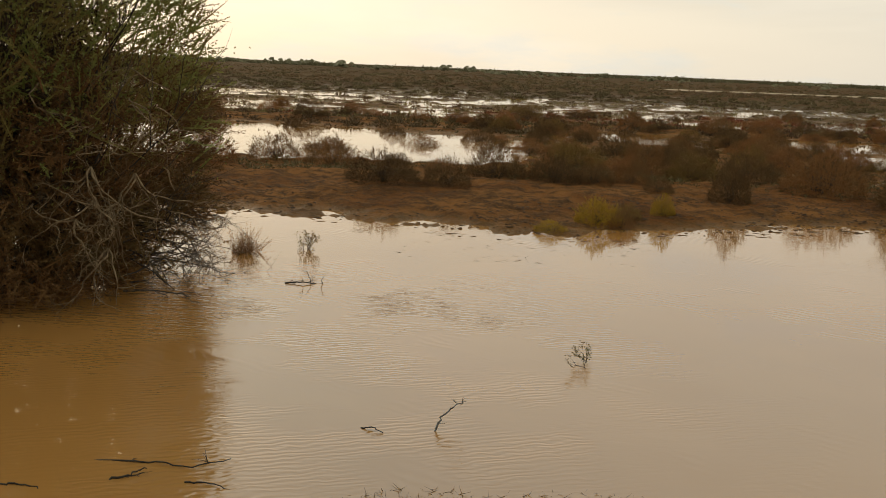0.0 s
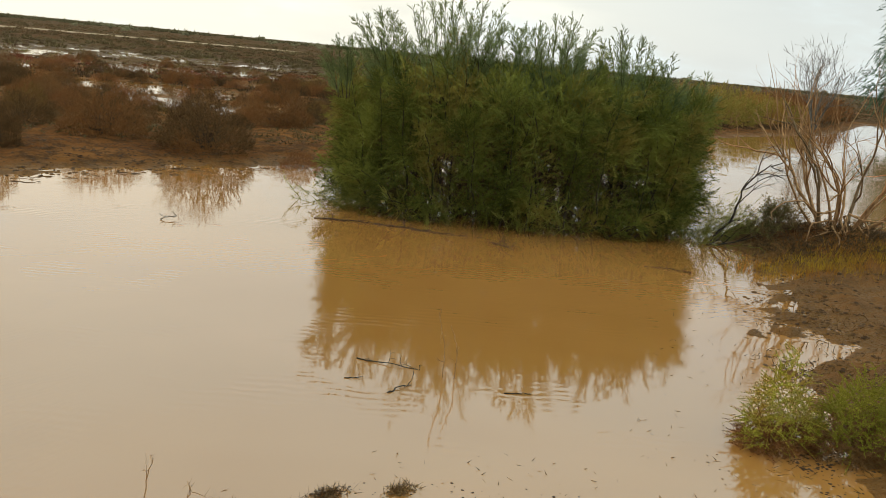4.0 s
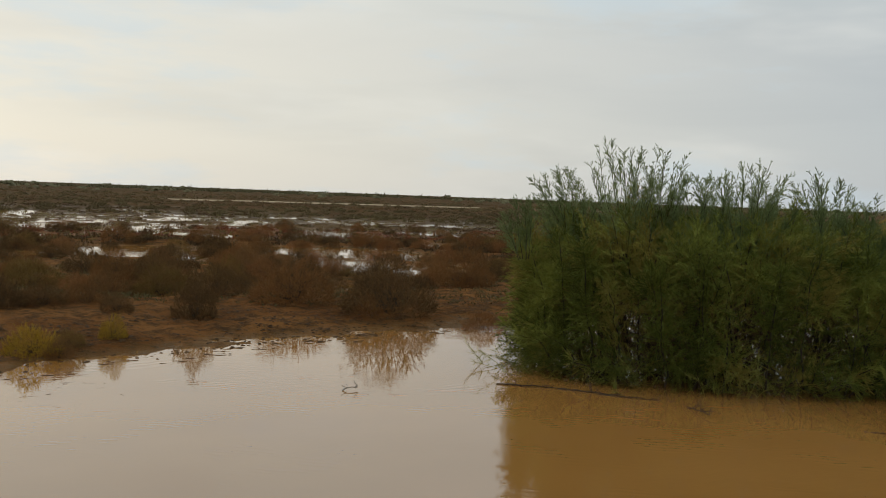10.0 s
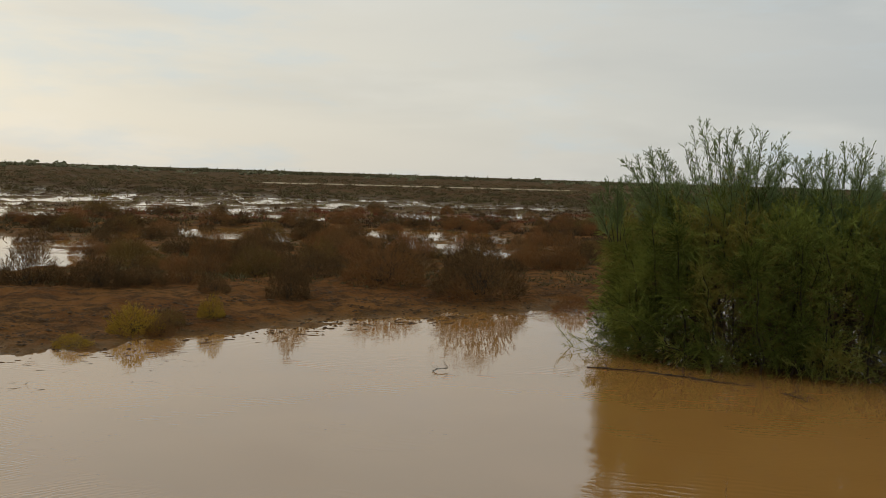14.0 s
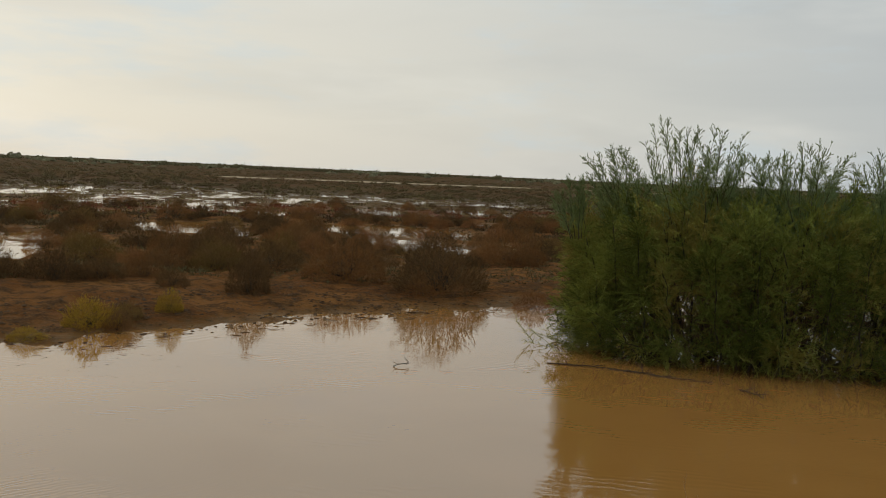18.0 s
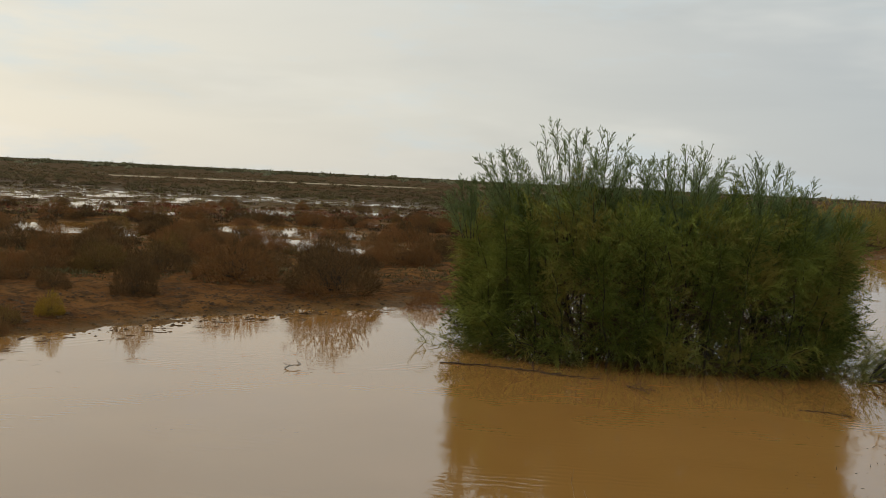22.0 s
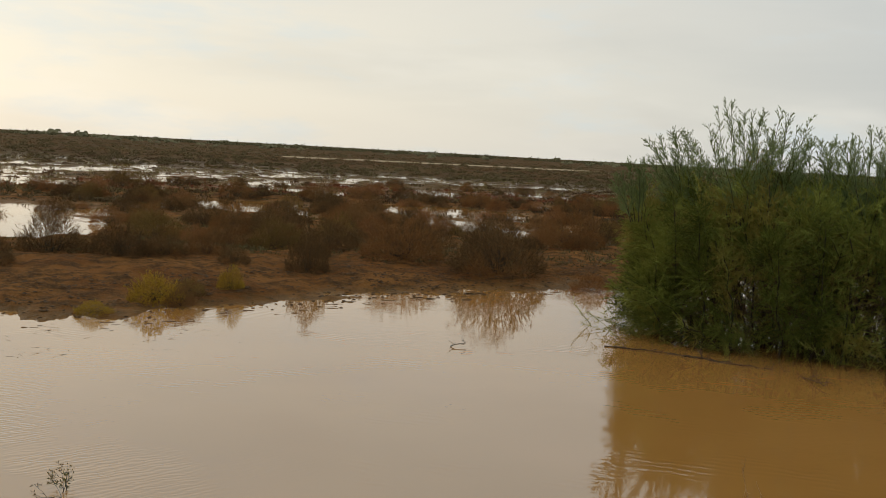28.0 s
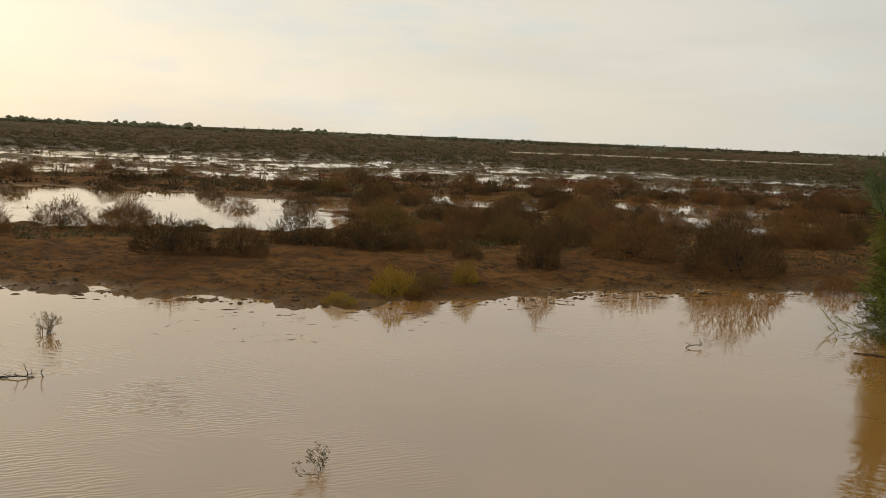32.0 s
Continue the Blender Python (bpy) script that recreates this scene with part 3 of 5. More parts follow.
def feathered(shape, at, way, length, twigs, needles, needle, width, fan=0.5):
    """Shoots from each place, each with finer side twigs set with needles on the slant."""
    n = len(at)
    sprays(shape, at, way, length, needles, needle, width, 0.10, 0.55)
    t = RNG.uniform(0.15, 0.95, (n, twigs))
    ln = np.reshape(length, (-1, 1))
    o = at[:, None] + way[:, None] * (ln * t)[..., None]
    o[..., 2] -= 0.10 * ln * t ** 2
    w = unit(way[:, None] + unit(RNG.normal(size=(n, twigs, 3))) * fan)
    sub = ln * (0.55 - 0.35 * t) * RNG.uniform(0.7, 1.2, (n, twigs))
    sprays(shape, o.reshape(-1, 3), w.reshape(-1, 3), sub.ravel(), needles - 3, needle * 0.85, width, 0.10, 0.55)


def along(path, t):
    k = len(path) - 1
    return np.stack([np.interp(t * k, np.arange(k + 1), path[:, c]) for c in range(3)], -1)


def build_tamarisk():
    base = thing("tamarisk_bush", (7.95, 7.2, -0.05), "dense feathery green tamarisk bush standing in muddy flood water", "bush", yaw=-42)
    hw, hd = 2.12, 1.28

    def cap(u, v):
        lumpy = soft_noise(u * 3.1 + 7, v * 2.3 + 3, 71, 3)
        return (1.80 - 0.16 * np.abs(u) ** 6 - 0.36 * v ** 2) * (0.86 + 0.26 * lumpy)

    # Gaps low in the crown, where bare stems and the water behind show: middle and half sizes across and up.
    gaps = ((-0.36, 0.48, 0.12, 0.26), (0.16, 0.58, 0.14, 0.16), (0.42, 0.54, 0.12, 0.10), (0.62, 0.50, 0.12, 0.11), (0.25, 0.22, 0.14, 0.12), (-0.62, 0.30, 0.06, 0.12))

    def thinned(o, strength):
        hole = sum(np.exp(-((o[:, 0] / hw - c) / w) ** 2 - ((o[:, 2] - z) / h) ** 2) for c, z, w, h in gaps)
        return (RNG.uniform(0, 1, len(o)) > hole * strength) & (o[:, 2] > 0.05)

    def bough(foot, tip, shoots, start, reach, label=""):
        t = np.linspace(0, 1, 8)[:, None]
        bow = foot * np.array([1, 1, 0]) * 0.55 + tip * np.array([0.45, 0.45, 0.62])
        path = foot * (1 - t) ** 2 + 2 * bow * t * (1 - t) + tip * t ** 2 + RNG.normal(size=(8, 3)) * 0.02
        wood = Shape()
        wood.tube(path, 0.013, 0.003, 4)
        limb = part("bough", wood, BARK_DARK, base, "thin dark upright stem", True)
        t = start + (1 - start) * RNG.uniform(0, 1, shoots) ** 0.8
        o = along(path, t)
        lead = unit(tip - bow)
        out = np.array([tip[0] / hw, tip[1] / hd, 0])
        w = unit(lead * 0.45 + out * 0.4 + np.array([0, 0, 0.2]) + unit(RNG.normal(size=(shoots, 3))) * 1.05)
        ln = reach * (1.15 - 0.6 * t) * RNG.uniform(0.6, 1.1, shoots)
        ok = thinned(o + w * ln[:, None] * 0.6, 0.85)
        leaf = Shape()
        feathered(leaf, o[ok], w[ok], ln[ok], 5, 15, 0.021, 0.0042)
        part("needle_foliage", leaf, TAMARISK, limb, label or "dense grey-green needle foliage")

    for ring, count, lo, hi in ((0.97, 34, 0.72, 1.0), (0.72, 28, 0.88, 1.05), (0.40, 20, 0.92, 1.08)):
        for i in range(count):
            a = (i + RNG.uniform(-0.35, 0.35)) / count * 2 * math.pi
            grow = (abs(math.cos(a)) ** 2.6 + abs(math.sin(a)) ** 2.6) ** (-1 / 2.6)
            u, v = math.cos(a) * ring * grow, math.sin(a) * ring * grow
            tip = np.array([u * hw * 0.95, v * hd * 0.92, float(cap(np.array([u]), np.array([v]))[0]) * RNG.uniform(lo, hi)])
            bough(np.array([u * hw * (0.84 if ring > 0.9 else 0.7), v * hd * (0.84 if ring > 0.9 else 0.7), 0.0]), tip, 112 if ring > 0.9 else 70, 0.06 if ring > 0.9 else 0.28, 0.36)
    # Low boughs that trail to the water: place across and in depth, height, shoots.
    for u, v, z, n in ((-1.02, -0.1, 0.5, 60), (-1.0, -0.45, 0.35, 60), (-0.92, -0.75, 0.55, 70), (-0.78, -0.92, 0.6, 70), (-0.66, -0.95, 0.35, 50), (-0.5, -1.0, 0.28, 46), (-0.88, 0.4, 0.6, 50), (-0.2, -1.0, 0.4, 56), (-0.1, -1.08, 0.62, 80),
                       (-0.02, -1.0, 0.45, 70), (0.08, -1.05, 0.34, 50), (0.34, -1.08, 0.26, 40), (0.44, -1.0, 0.34, 40), (0.56, -1.05, 0.28, 44), (0.68, -0.98, 0.46, 56), (0.76, -0.9, 0.36, 50), (0.86, -0.75, 0.5, 60), (0.96, -0.4, 0.55, 60),
                       (1.02, 0.0, 0.6, 50), (0.9, 0.5, 0.6, 50), (0.4, 1.0, 0.7, 50), (-0.3, 1.0, 0.7, 50)):
        bough(np.array([u * hw * 0.72, v * hd * 0.7, 0.0]), np.array([u * hw * 0.98, v * hd * 0.98, z * 0.9]), n, 0.3, 0.27, "low grey-green foliage trailing to the water")
    # Billows over the sides and foot: puffs of shoots fanning out from their own hearts.
    for i in range(58):
        a = (i + RNG.uniform(-0.4, 0.4)) / 58 * 2 * math.pi
        grow = (abs(math.cos(a)) ** 2.6 + abs(math.sin(a)) ** 2.6) ** (-1 / 2.6)
        u, v = math.cos(a) * grow, math.sin(a) * grow
        c = np.array([u * hw * 0.86, v * hd * 0.84, 0.10 + 1.25 * ((i * 0.618) % 1)])
        r, n = RNG.uniform(0.22, 0.36), 88
        d = unit(RNG.normal(size=(n, 3)) + np.array([u * 0.7, v * 0.7, 0.3]))
        o = c + d * r * RNG.uniform(0.1, 0.75, (n, 1))
        d = unit(d * 0.8 + np.array([0, 0, 0.25]) + RNG.normal(size=(n, 3)) * 0.35)
        ok = thinned(o + d * 0.1, 0.88)
        puff = Shape()
        feathered(puff, o[ok], d[ok], RNG.uniform(0.10, 0.26, ok.sum()), 5, 15, 0.021, 0.0042, 0.6)
        part("crown_billow", puff, TAMARISK, base, "soft billow of grey-green needle foliage")
    # The dark heart of the bush.
    p, way, f = crown_points(7000, hw * 0.84, hd * 0.76, cap, 0.3, 0.6, 2.4)
    keep = thinned(p, 0.84) & (p[:, 2] < 1.55)
    inner = Shape()
    sprays(inner, p[keep], way[keep], RNG.uniform(0.16, 0.30, keep.sum()), 26, 0.055, 0.0075, 0.2, 1.2)
    part("inner_crown", inner, TAMARISK, base, "dense grey-green needle foliage")
    # Dark twigs added among the stems so that the gaps read as deep shade.
    k = 2600
    a, q = RNG.uniform(0, 2 * np.pi, k), np.sqrt(RNG.uniform(0, 1, k)) * 0.8
    o = np.stack([np.cos(a) * q * hw, np.sin(a) * q * hd, RNG.uniform(0.02, 0.85, k)], -1)
    o = o[thinned(o, 0.4)]
    dead = Shape()
    sprays(dead, o, unit(RNG.normal(size=o.shape) + np.array([0, 0, 0.5])), RNG.uniform(0.15, 0.35, len(o)), 24, 0.06, 0.006, 0.1, 1.2)
    part("deadwood", dead, STRAW, base, "dark twigs added inside the crown to deepen its shade")
    # A ragged skirt of short foliage down to the water.
    k = 2400
    a = RNG.uniform(0, 2 * np.pi, k)
    grow = (np.abs(np.cos(a)) ** 2.6 + np.abs(np.sin(a)) ** 2.6) ** (-1 / 2.6)
    reach = (0.72 + 0.34 * soft_noise(np.cos(a) * 4 + 9, np.sin(a) * 4 + 3, 73, 3)) * grow
    low = np.stack([np.cos(a) * hw * RNG.uniform(0.8, 1.08, k) * reach, np.sin(a) * hd * RNG.uniform(0.8, 1.08, k) * reach, RNG.uniform(0.03, 0.75, k)], -1)
    out = unit(np.stack([np.cos(a), np.sin(a), RNG.uniform(-0.2, 0.9, k)], -1) + RNG.normal(size=(k, 3)) * 0.4)
    ok = thinned(low, 0.84)
    skirt = Shape()
    feathered(skirt, low[ok], out[ok], RNG.uniform(0.12, 0.28, ok.sum()), 4, 14, 0.021, 0.0042)
    part("lower_fringe", skirt, TAMARISK, base, "ragged grey-green foliage trailing into the water")
    # Thin sunlit sprays reaching out over the water at the bush's ends and foot.
    for x, y, n in ((2.1, -0.35, 24), (1.95, -0.65, 24), (2.2, 0.0, 20), (1.75, -0.95, 14), (0.1, -1.25, 6), (-0.9, -1.15, 6), (-1.8, -0.7, 9), (-1.95, -0.2, 9)):
        wisp = Shape()
        for i in range(n):
            at = np.array([x, y, 0.0]) + RNG.normal(size=3) * np.array([0.16, 0.14, 0.0])
            way = np.array([x / hw * 0.7, y / hd * 0.5, RNG.uniform(0.3, 1.2)]) + RNG.normal(size=3) * 0.25
            path, _ = bent(at, way, RNG.uniform(0.3, 0.7 if x > 0 else 0.45), 6, 0.1, -0.04)
            wisp.tube(path, 0.004, 0.0015, 3)
            o = path[RNG.integers(1, 7, 12)]
            sprays(wisp, o, unit(np.array(way) + RNG.normal(size=(12, 3)) * 0.7), RNG.uniform(0.06, 0.17, 12), 16, 0.020, 0.004, 0.15, 0.9)
        part("leafy_spray", wisp, TAMARISK_TIP, base, "thin yellowish-green spray leaning over water")
    # Airy groups of feathery stems above the crown: place along the width, half spread, top, lean, stems.
    for u, spread, top, lean, count in ((-0.68, 0.09, 2.28, -0.28, 18), (-0.43, 0.09, 2.62, -0.12, 18), (-0.30, 0.09, 2.56, 0.03, 17), (-0.13, 0.07, 2.26, 0.08, 12), 
                                        (0.0, 0.04, 2.26, -0.08, 8), (0.12, 0.07, 2.40, 0.0, 18), (0.24, 0.05, 2.06, 0.1, 7), (0.51, 0.07, 2.28, 0.0, 18), (0.66, 0.05, 2.04, 0.08, 8), (0.88, 0.05, 1.82, 0.1, 5), (-0.90, 0.05, 1.86, -0.2, 6)):
        depth = RNG.uniform(-0.5, 0.2) * hd
        for i in range(count):
            q = (i + 0.5) / count * 2 - 1 + RNG.normal() * 0.15
            foot = np.array([(u + q * spread * 0.55) * hw, depth + RNG.normal() * 0.15, 1.2])
            tall = (top - 1.2) * (1 - 0.45 * abs(q) ** 1.3) * RNG.uniform(0.85, 1.02)
            path, d = bent(foot, np.array([lean + q * 0.28 + RNG.normal() * 0.05, RNG.normal() * 0.15, 1.0]), tall, 6, 0.08)
            stalk = Shape()
            stalk.tube(path, 0.004, 0.0012, 4)
            plume = part("plume", stalk, BARK_DARK, base, "thin upright feathery tip")
            n = 44
            t = 0.12 + 0.86 * RNG.uniform(0, 1, n)
            w = unit(d * 0.9 + unit(RNG.normal(size=(n, 3))) * 0.62 + np.array([lean * 0.5, 0, 0.1]))
            ln = (1.1 - 0.72 * t) * RNG.uniform(0.12, 0.30, n)
            leaf = Shape()
            feathered(leaf, along(path, t), w, ln, 4, 13, 0.016, 0.0038, 0.55)
            part("needle_foliage", leaf, TAMARISK_TOP, plume)
    for i in range(26):
        stem = Shape()
        a, q = RNG.uniform(0, 2 * np.pi), RNG.uniform(0.1, 0.75)
        start = (math.cos(a) * hw * q, math.sin(a) * hd * q, -0.1)
        branching(stem, start, (math.cos(a) * 0.45 * q, math.sin(a) * 0.4 * q, 1), RNG.uniform(0.55, 0.85), RNG.uniform(0.014, 0.024), 2, 5, 0.45, 0.08, 2)
        part("stem", stem, BARK_DARK, base, smooth=True)
    for i in range(26):
        stem = Shape()
        start = (RNG.uniform(0.0, 1.6), RNG.uniform(-0.9, 0.0), RNG.uniform(0.0, 0.3))
        branching(stem, start, (RNG.normal() * 0.6, RNG.normal() * 0.4, 1), RNG.uniform(0.25, 0.45), 0.009, 2, 4, 0.8, 0.05, 2)
        part("stem", stem, BARK_DARK, base, smooth=True)


build_tamarisk()


def build_thorn_bush():
    base = thing("thorn_bush", (-3.96, 7.21, -0.05), "tall brown thorn bush with sparse green top, standing in flood water", "bush", yaw=8)
    hw, hd = 1.7, 1.75

    def cap(u, v):
        return (4.2 - 0.9 * np.abs(u) ** 3 - 0.7 * v ** 2) * (0.85 + 0.3 * soft_noise(u * 3 + 1, v * 3 + 9, 81, 3))

    p, way, f = crown_points(13000, hw, hd, cap, 0.5, 0.6, 2.4)
    under = (p[:, 0] > 1.1) & (p[:, 2] < 0.5) & (RNG.uniform(0, 1, len(p)) < 0.85)
    under |= (p[:, 2] > 1.7) & (p[:, 2] < 2.45) & (p[:, 0] > 0.2) & (RNG.uniform(0, 1, len(p)) < 0.4)
    p, way = p[~under], way[~under]
    green = p[:, 2] + RNG.normal(size=len(p)) * 0.35 > 1.4
    top = Shape()
    g = green
    sprays(top, p[g], way[g], RNG.uniform(0.22, 0.45, g.sum()), 22, 0.036, 0.014, 0.1, 1.1)
    at = np.repeat(p[g], 5, axis=0)
    at = at + RNG.normal(size=at.shape) * 0.12
    top.leaves(at, unit(RNG.normal(size=at.shape)), RNG.uniform(0.02, 0.04, len(at)), RNG.uniform(0.012, 0.022, len(at)))
    part("crown", top, THORN_GREEN, base, "sparse dull green leaves")
    dry = Shape()
    b = ~green
    sprays(dry, p[b], way[b], RNG.uniform(0.25, 0.5, b.sum()), 28, 0.065, 0.008, 0.2, 1.1)
    k = 2000
    a = RNG.uniform(0, 2 * np.pi, k)
    skirt = np.stack([np.cos(a) * hw * RNG.uniform(0.6, 0.95, k), np.sin(a) * hd * RNG.uniform(0.6, 1.0, k), RNG.uniform(0.03, 0.7, k)], -1)
    ok = (skirt[:, 0] < 1.1) | (skirt[:, 2] > 0.45)
    way = unit(np.stack([np.cos(a), np.sin(a), RNG.uniform(-0.5, 0.5, k)], -1) + RNG.normal(size=(k, 3)) * 0.5)
    sprays(dry, skirt[ok], way[ok], RNG.uniform(0.2, 0.4, ok.sum()), 26, 0.06, 0.008, 0.25, 1.1)
    part("dry_thicket", dry, THORN_DRY, base, "tangle of dry brown twigs")
    for i in range(20):
        limbs = Shape()
        a, q = RNG.uniform(0, 2 * np.pi), RNG.uniform(0.05, 0.6)
        start = (math.cos(a) * hw * q, math.sin(a) * hd * q, -0.1)
        branching(limbs, start, (math.cos(a) * 0.6 * q, math.sin(a) * 0.6 * q, 1), RNG.uniform(0.9, 1.3), RNG.uniform(0.02, 0.04), 3, 5, 0.55, 0.05, 2)
        part("limb", limbs, BARK_DARK, base, "dark crooked limb", True)
    # Mass of dark twigs added within, to stop sky showing and darken the interior.
    k = 2600
    a, q = RNG.uniform(0, 2 * np.pi, k), np.sqrt(RNG.uniform(0, 1, k)) * 0.72
    heart = np.stack([np.cos(a) * q * hw - 0.15, np.sin(a) * q * hd, RNG.uniform(0.02, 2.3, k)], -1)
    dark = Shape()
    sprays(dark, heart, unit(RNG.normal(size=(k, 3)) + np.array([0, 0, 0.4])), RNG.uniform(0.2, 0.45, k), 20, 0.09, 0.011, 0.1, 1.2)
    part("deadwood", dark, STRAW, base, "dark twigs added inside the thicket to block sky and deepen shade")
    for x, y, z in ((1.05, -1.62, 1.05), (1.2, -1.58, 0.8), (0.95, -1.66, 0.7), (1.32, -1.5, 1.0), (1.15, -1.62, 0.5), (1.08, -1.66, 0.85)):
        bare = Shape()
        for k in range(4):
            branching(bare, (x, y, z), (RNG.normal() * 0.6, -0.15 + RNG.normal() * 0.2, -0.8), RNG.uniform(0.22, 0.36), 0.0085, 2, 4, 0.9, -0.03, 2, 0.36)
        part("bare_branch", bare, BARK_TAN, base, "bleached bare drooping branches", True)
    for k in range(22):
        bare = Shape()
        branching(bare, (RNG.uniform(0.7, 1.6), -1.5, RNG.uniform(0.6, 1.6)), (RNG.normal(), -0.5, RNG.normal() * 0.5), RNG.uniform(0.2, 0.4), 0.0055, 1, 4, 0.8, 0.0, 3, 0.34)
        part("bare_branch", bare, BARK_TAN, base, "bleached bare crooked branch", True)
    for k in range(34):
        low = Shape()
        y = RNG.uniform(-1.0, 0.9)
        branching(low, (1.2, y - 0.3, RNG.uniform(0.02, 0.5)), (1, RNG.uniform(-0.35, 0.5), RNG.uniform(-0.15, 0.3)), RNG.uniform(0.35, 0.62), 0.007, 2, 4, 0.7, -0.02, 3, 0.25)
        part("low_branch", low, BARK_DARK, base, "dark bare branch trailing over water", True)
    tip = Shape()
    n = 130
    o = np.tile(np.array([[2.05, 0.6, 0.02]]), (n, 1)) + RNG.normal(size=(n, 3)) * np.array([0.06, 0.06, 0.01])
    sprays(tip, o, unit(RNG.normal(size=(n, 3)) * 0.42 + np.array([0.15, 0, 0.9])), RNG.uniform(0.12, 0.34, n), 16, 0.035, 0.004, 0.05, 1.0)
    part("dry_tuft", tip, RUST, base, "small rusty dry tuft at the water")


build_thorn_bush()

# ---- saltbush scrub on the far bank ----


def scrub_meshes(seed):
    """One low dome of twigs, a metre wide and 0.55 high: its woody and its leafy mesh."""
    global RNG
    RNG = np.random.default_rng(seed)

    def cap(u, v):
        return 0.47 * (1 - 0.8 * (u ** 2 + v ** 2)) * (0.55 + 0.9 * soft_noise(u * 2.5 + seed, v * 2.5, seed, 2))

    p, way, f = crown_points(1150, 0.46, 0.46, cap, 0.6, 0.95)
    leafy = Shape()
    sprays(leafy, p, unit(way + np.array([0, 0, 0.15])), RNG.uniform(0.05, 0.14, len(p)), 16, 0.022, 0.0047, 0.05, 1.0)
    k = 90
    a, q = RNG.uniform(0, 2 * np.pi, k), np.sqrt(RNG.uniform(0, 1, k)) * 0.9
    o = np.stack([np.cos(a) * q * 0.44, np.sin(a) * q * 0.44, cap(np.cos(a) * q, np.sin(a) * q) * 0.8], -1)
    way = unit(np.stack([np.cos(a) * q * 0.7, np.sin(a) * q * 0.7, np.full(k, 0.8)], -1) + RNG.normal(size=(k, 3)) * 0.25)
    feathered(leafy, o, way, RNG.uniform(0.10, 0.24, k), 3, 12, 0.016, 0.0042)
    wood = Shape()
    for i in range(22):
        a, q = RNG.uniform(0, 2 * np.pi), RNG.uniform(0.2, 1.0)
        branching(wood, (0, 0, -0.03), (math.cos(a) * q, math.sin(a) * q, 0.8), RNG.uniform(0.14, 0.22), 0.005, 1, 4, 0.5, 0.03, 3)
    return wood.mesh("woody_base", BARK_DARK), leafy.mesh("foliage", SCRUB)


SCRUB_KINDS = [scrub_meshes(s) for s in (101, 102, 103, 104, 105)]
RNG = np.random.default_rng(11)


def scrub(x, y, width, tall, kind, label="low grey-brown twiggy saltbush on the muddy bank", leaf=None, group="saltbushes on the far bank"):
    wood, leafy = SCRUB_KINDS[kind % 5]
    ob = thing("saltbush", (x, y, float(height(x, y)[0]) - 0.01), label, "shrub", group, yaw=float(RNG.uniform(0, 360)))
    ob.scale = (width * RNG.uniform(0.82, 1.18), width * RNG.uniform(0.82, 1.18), tall / 0.55)
    part("woody_base", wood, None, ob)
    leaves = part("foliage", leafy, None, ob)
    if leaf:
        leaves.material_slots[0].link = "OBJECT"
        leaves.material_slots[0].material = leaf
    return ob


BANK_SCRUB = ((-0.7, 12.2, 1.15, 0.52), (0.15, 12.1, 0.85, 0.42), (0.95, 13.4, 1.1, 0.66), (1.7, 12.7, 0.9, 0.48), (3.75, 11.45, 0.72, 0.64),
              (5.45, 12.5, 1.35, 0.66), (6.33, 11.3, 1.4, 0.84), (9.3, 14.2, 1.4, 0.75), (2.82, 12.95, 0.7, 0.42), (2.95, 11.9, 0.5, 0.28))
BACK_SCRUB = ((-2.5, 15.5, 1.15, 0.54), (-1.8, 18.3, 1.4, 0.42), (0.1, 20.5, 1.2, 0.44), (4.72, 16.3, 1.2, 0.72), (7.0, 19.1, 1.0, 0.58),
              (3.87, 16.1, 1.0, 0.62), (7.9, 14.3, 1.3, 0.6), (6.9, 12.6, 1.1, 0.6), (4.9, 13.9, 1.1, 0.55), (10.6, 15.3, 1.2, 0.65))
for i, (x, y, w, t) in enumerate(BANK_SCRUB + BACK_SCRUB):
    scrub(x * 1.06, y * 1.06, w * 0.95, t * 0.98, i)
for i, (x, y, w, t) in enumerate(((1.78, 10.3, 0.56, 0.36), (2.66, 10.75, 0.34, 0.27), (1.12, 9.75, 0.38, 0.14))):
    scrub(x, y, w, t, i, "small yellow-green saltwort plant on the mud", YELLOW)
for i, (x, y, w, t) in enumerate(((2.77, 16.5, 1.0, 0.55), (6.2, 17.4, 1.0, 0.55), (4.4, 15.0, 0.9, 0.5), (2.15, 10.5, 0.4, 0.22))):
    scrub(x, y, w, t, i, "ochre-yellow saltbush among brown scrub", OCHRE)
for i, (x, y, w, t) in enumerate(((7.5, 10.75, 0.6, 0.3), (2.0, 10.15, 0.35, 0.22), (7.0, 18.6, 1.0, 0.55))):
    scrub(x, y, w, t, i + 2, "rusty orange dried saltwort plant on the mud", RUST)
for i, (x, y, w, t) in enumerate(((-1.9, 19.3, 1.1, 0.42), (0.2, 20.9, 1.1, 0.40), (-4.6, 19.0, 0.8, 0.34), (-0.5, 24.6, 0.8, 0.34), (-5.2, 24.5, 0.9, 0.38), (1.3, 19.2, 0.8, 0.42), (-3.1, 26.0, 0.9, 0.36), (1.6, 23.2, 0.9, 0.42))):
    scrub(x, y, w, t, i + 1, "small brown saltbush standing in a shallow pool")
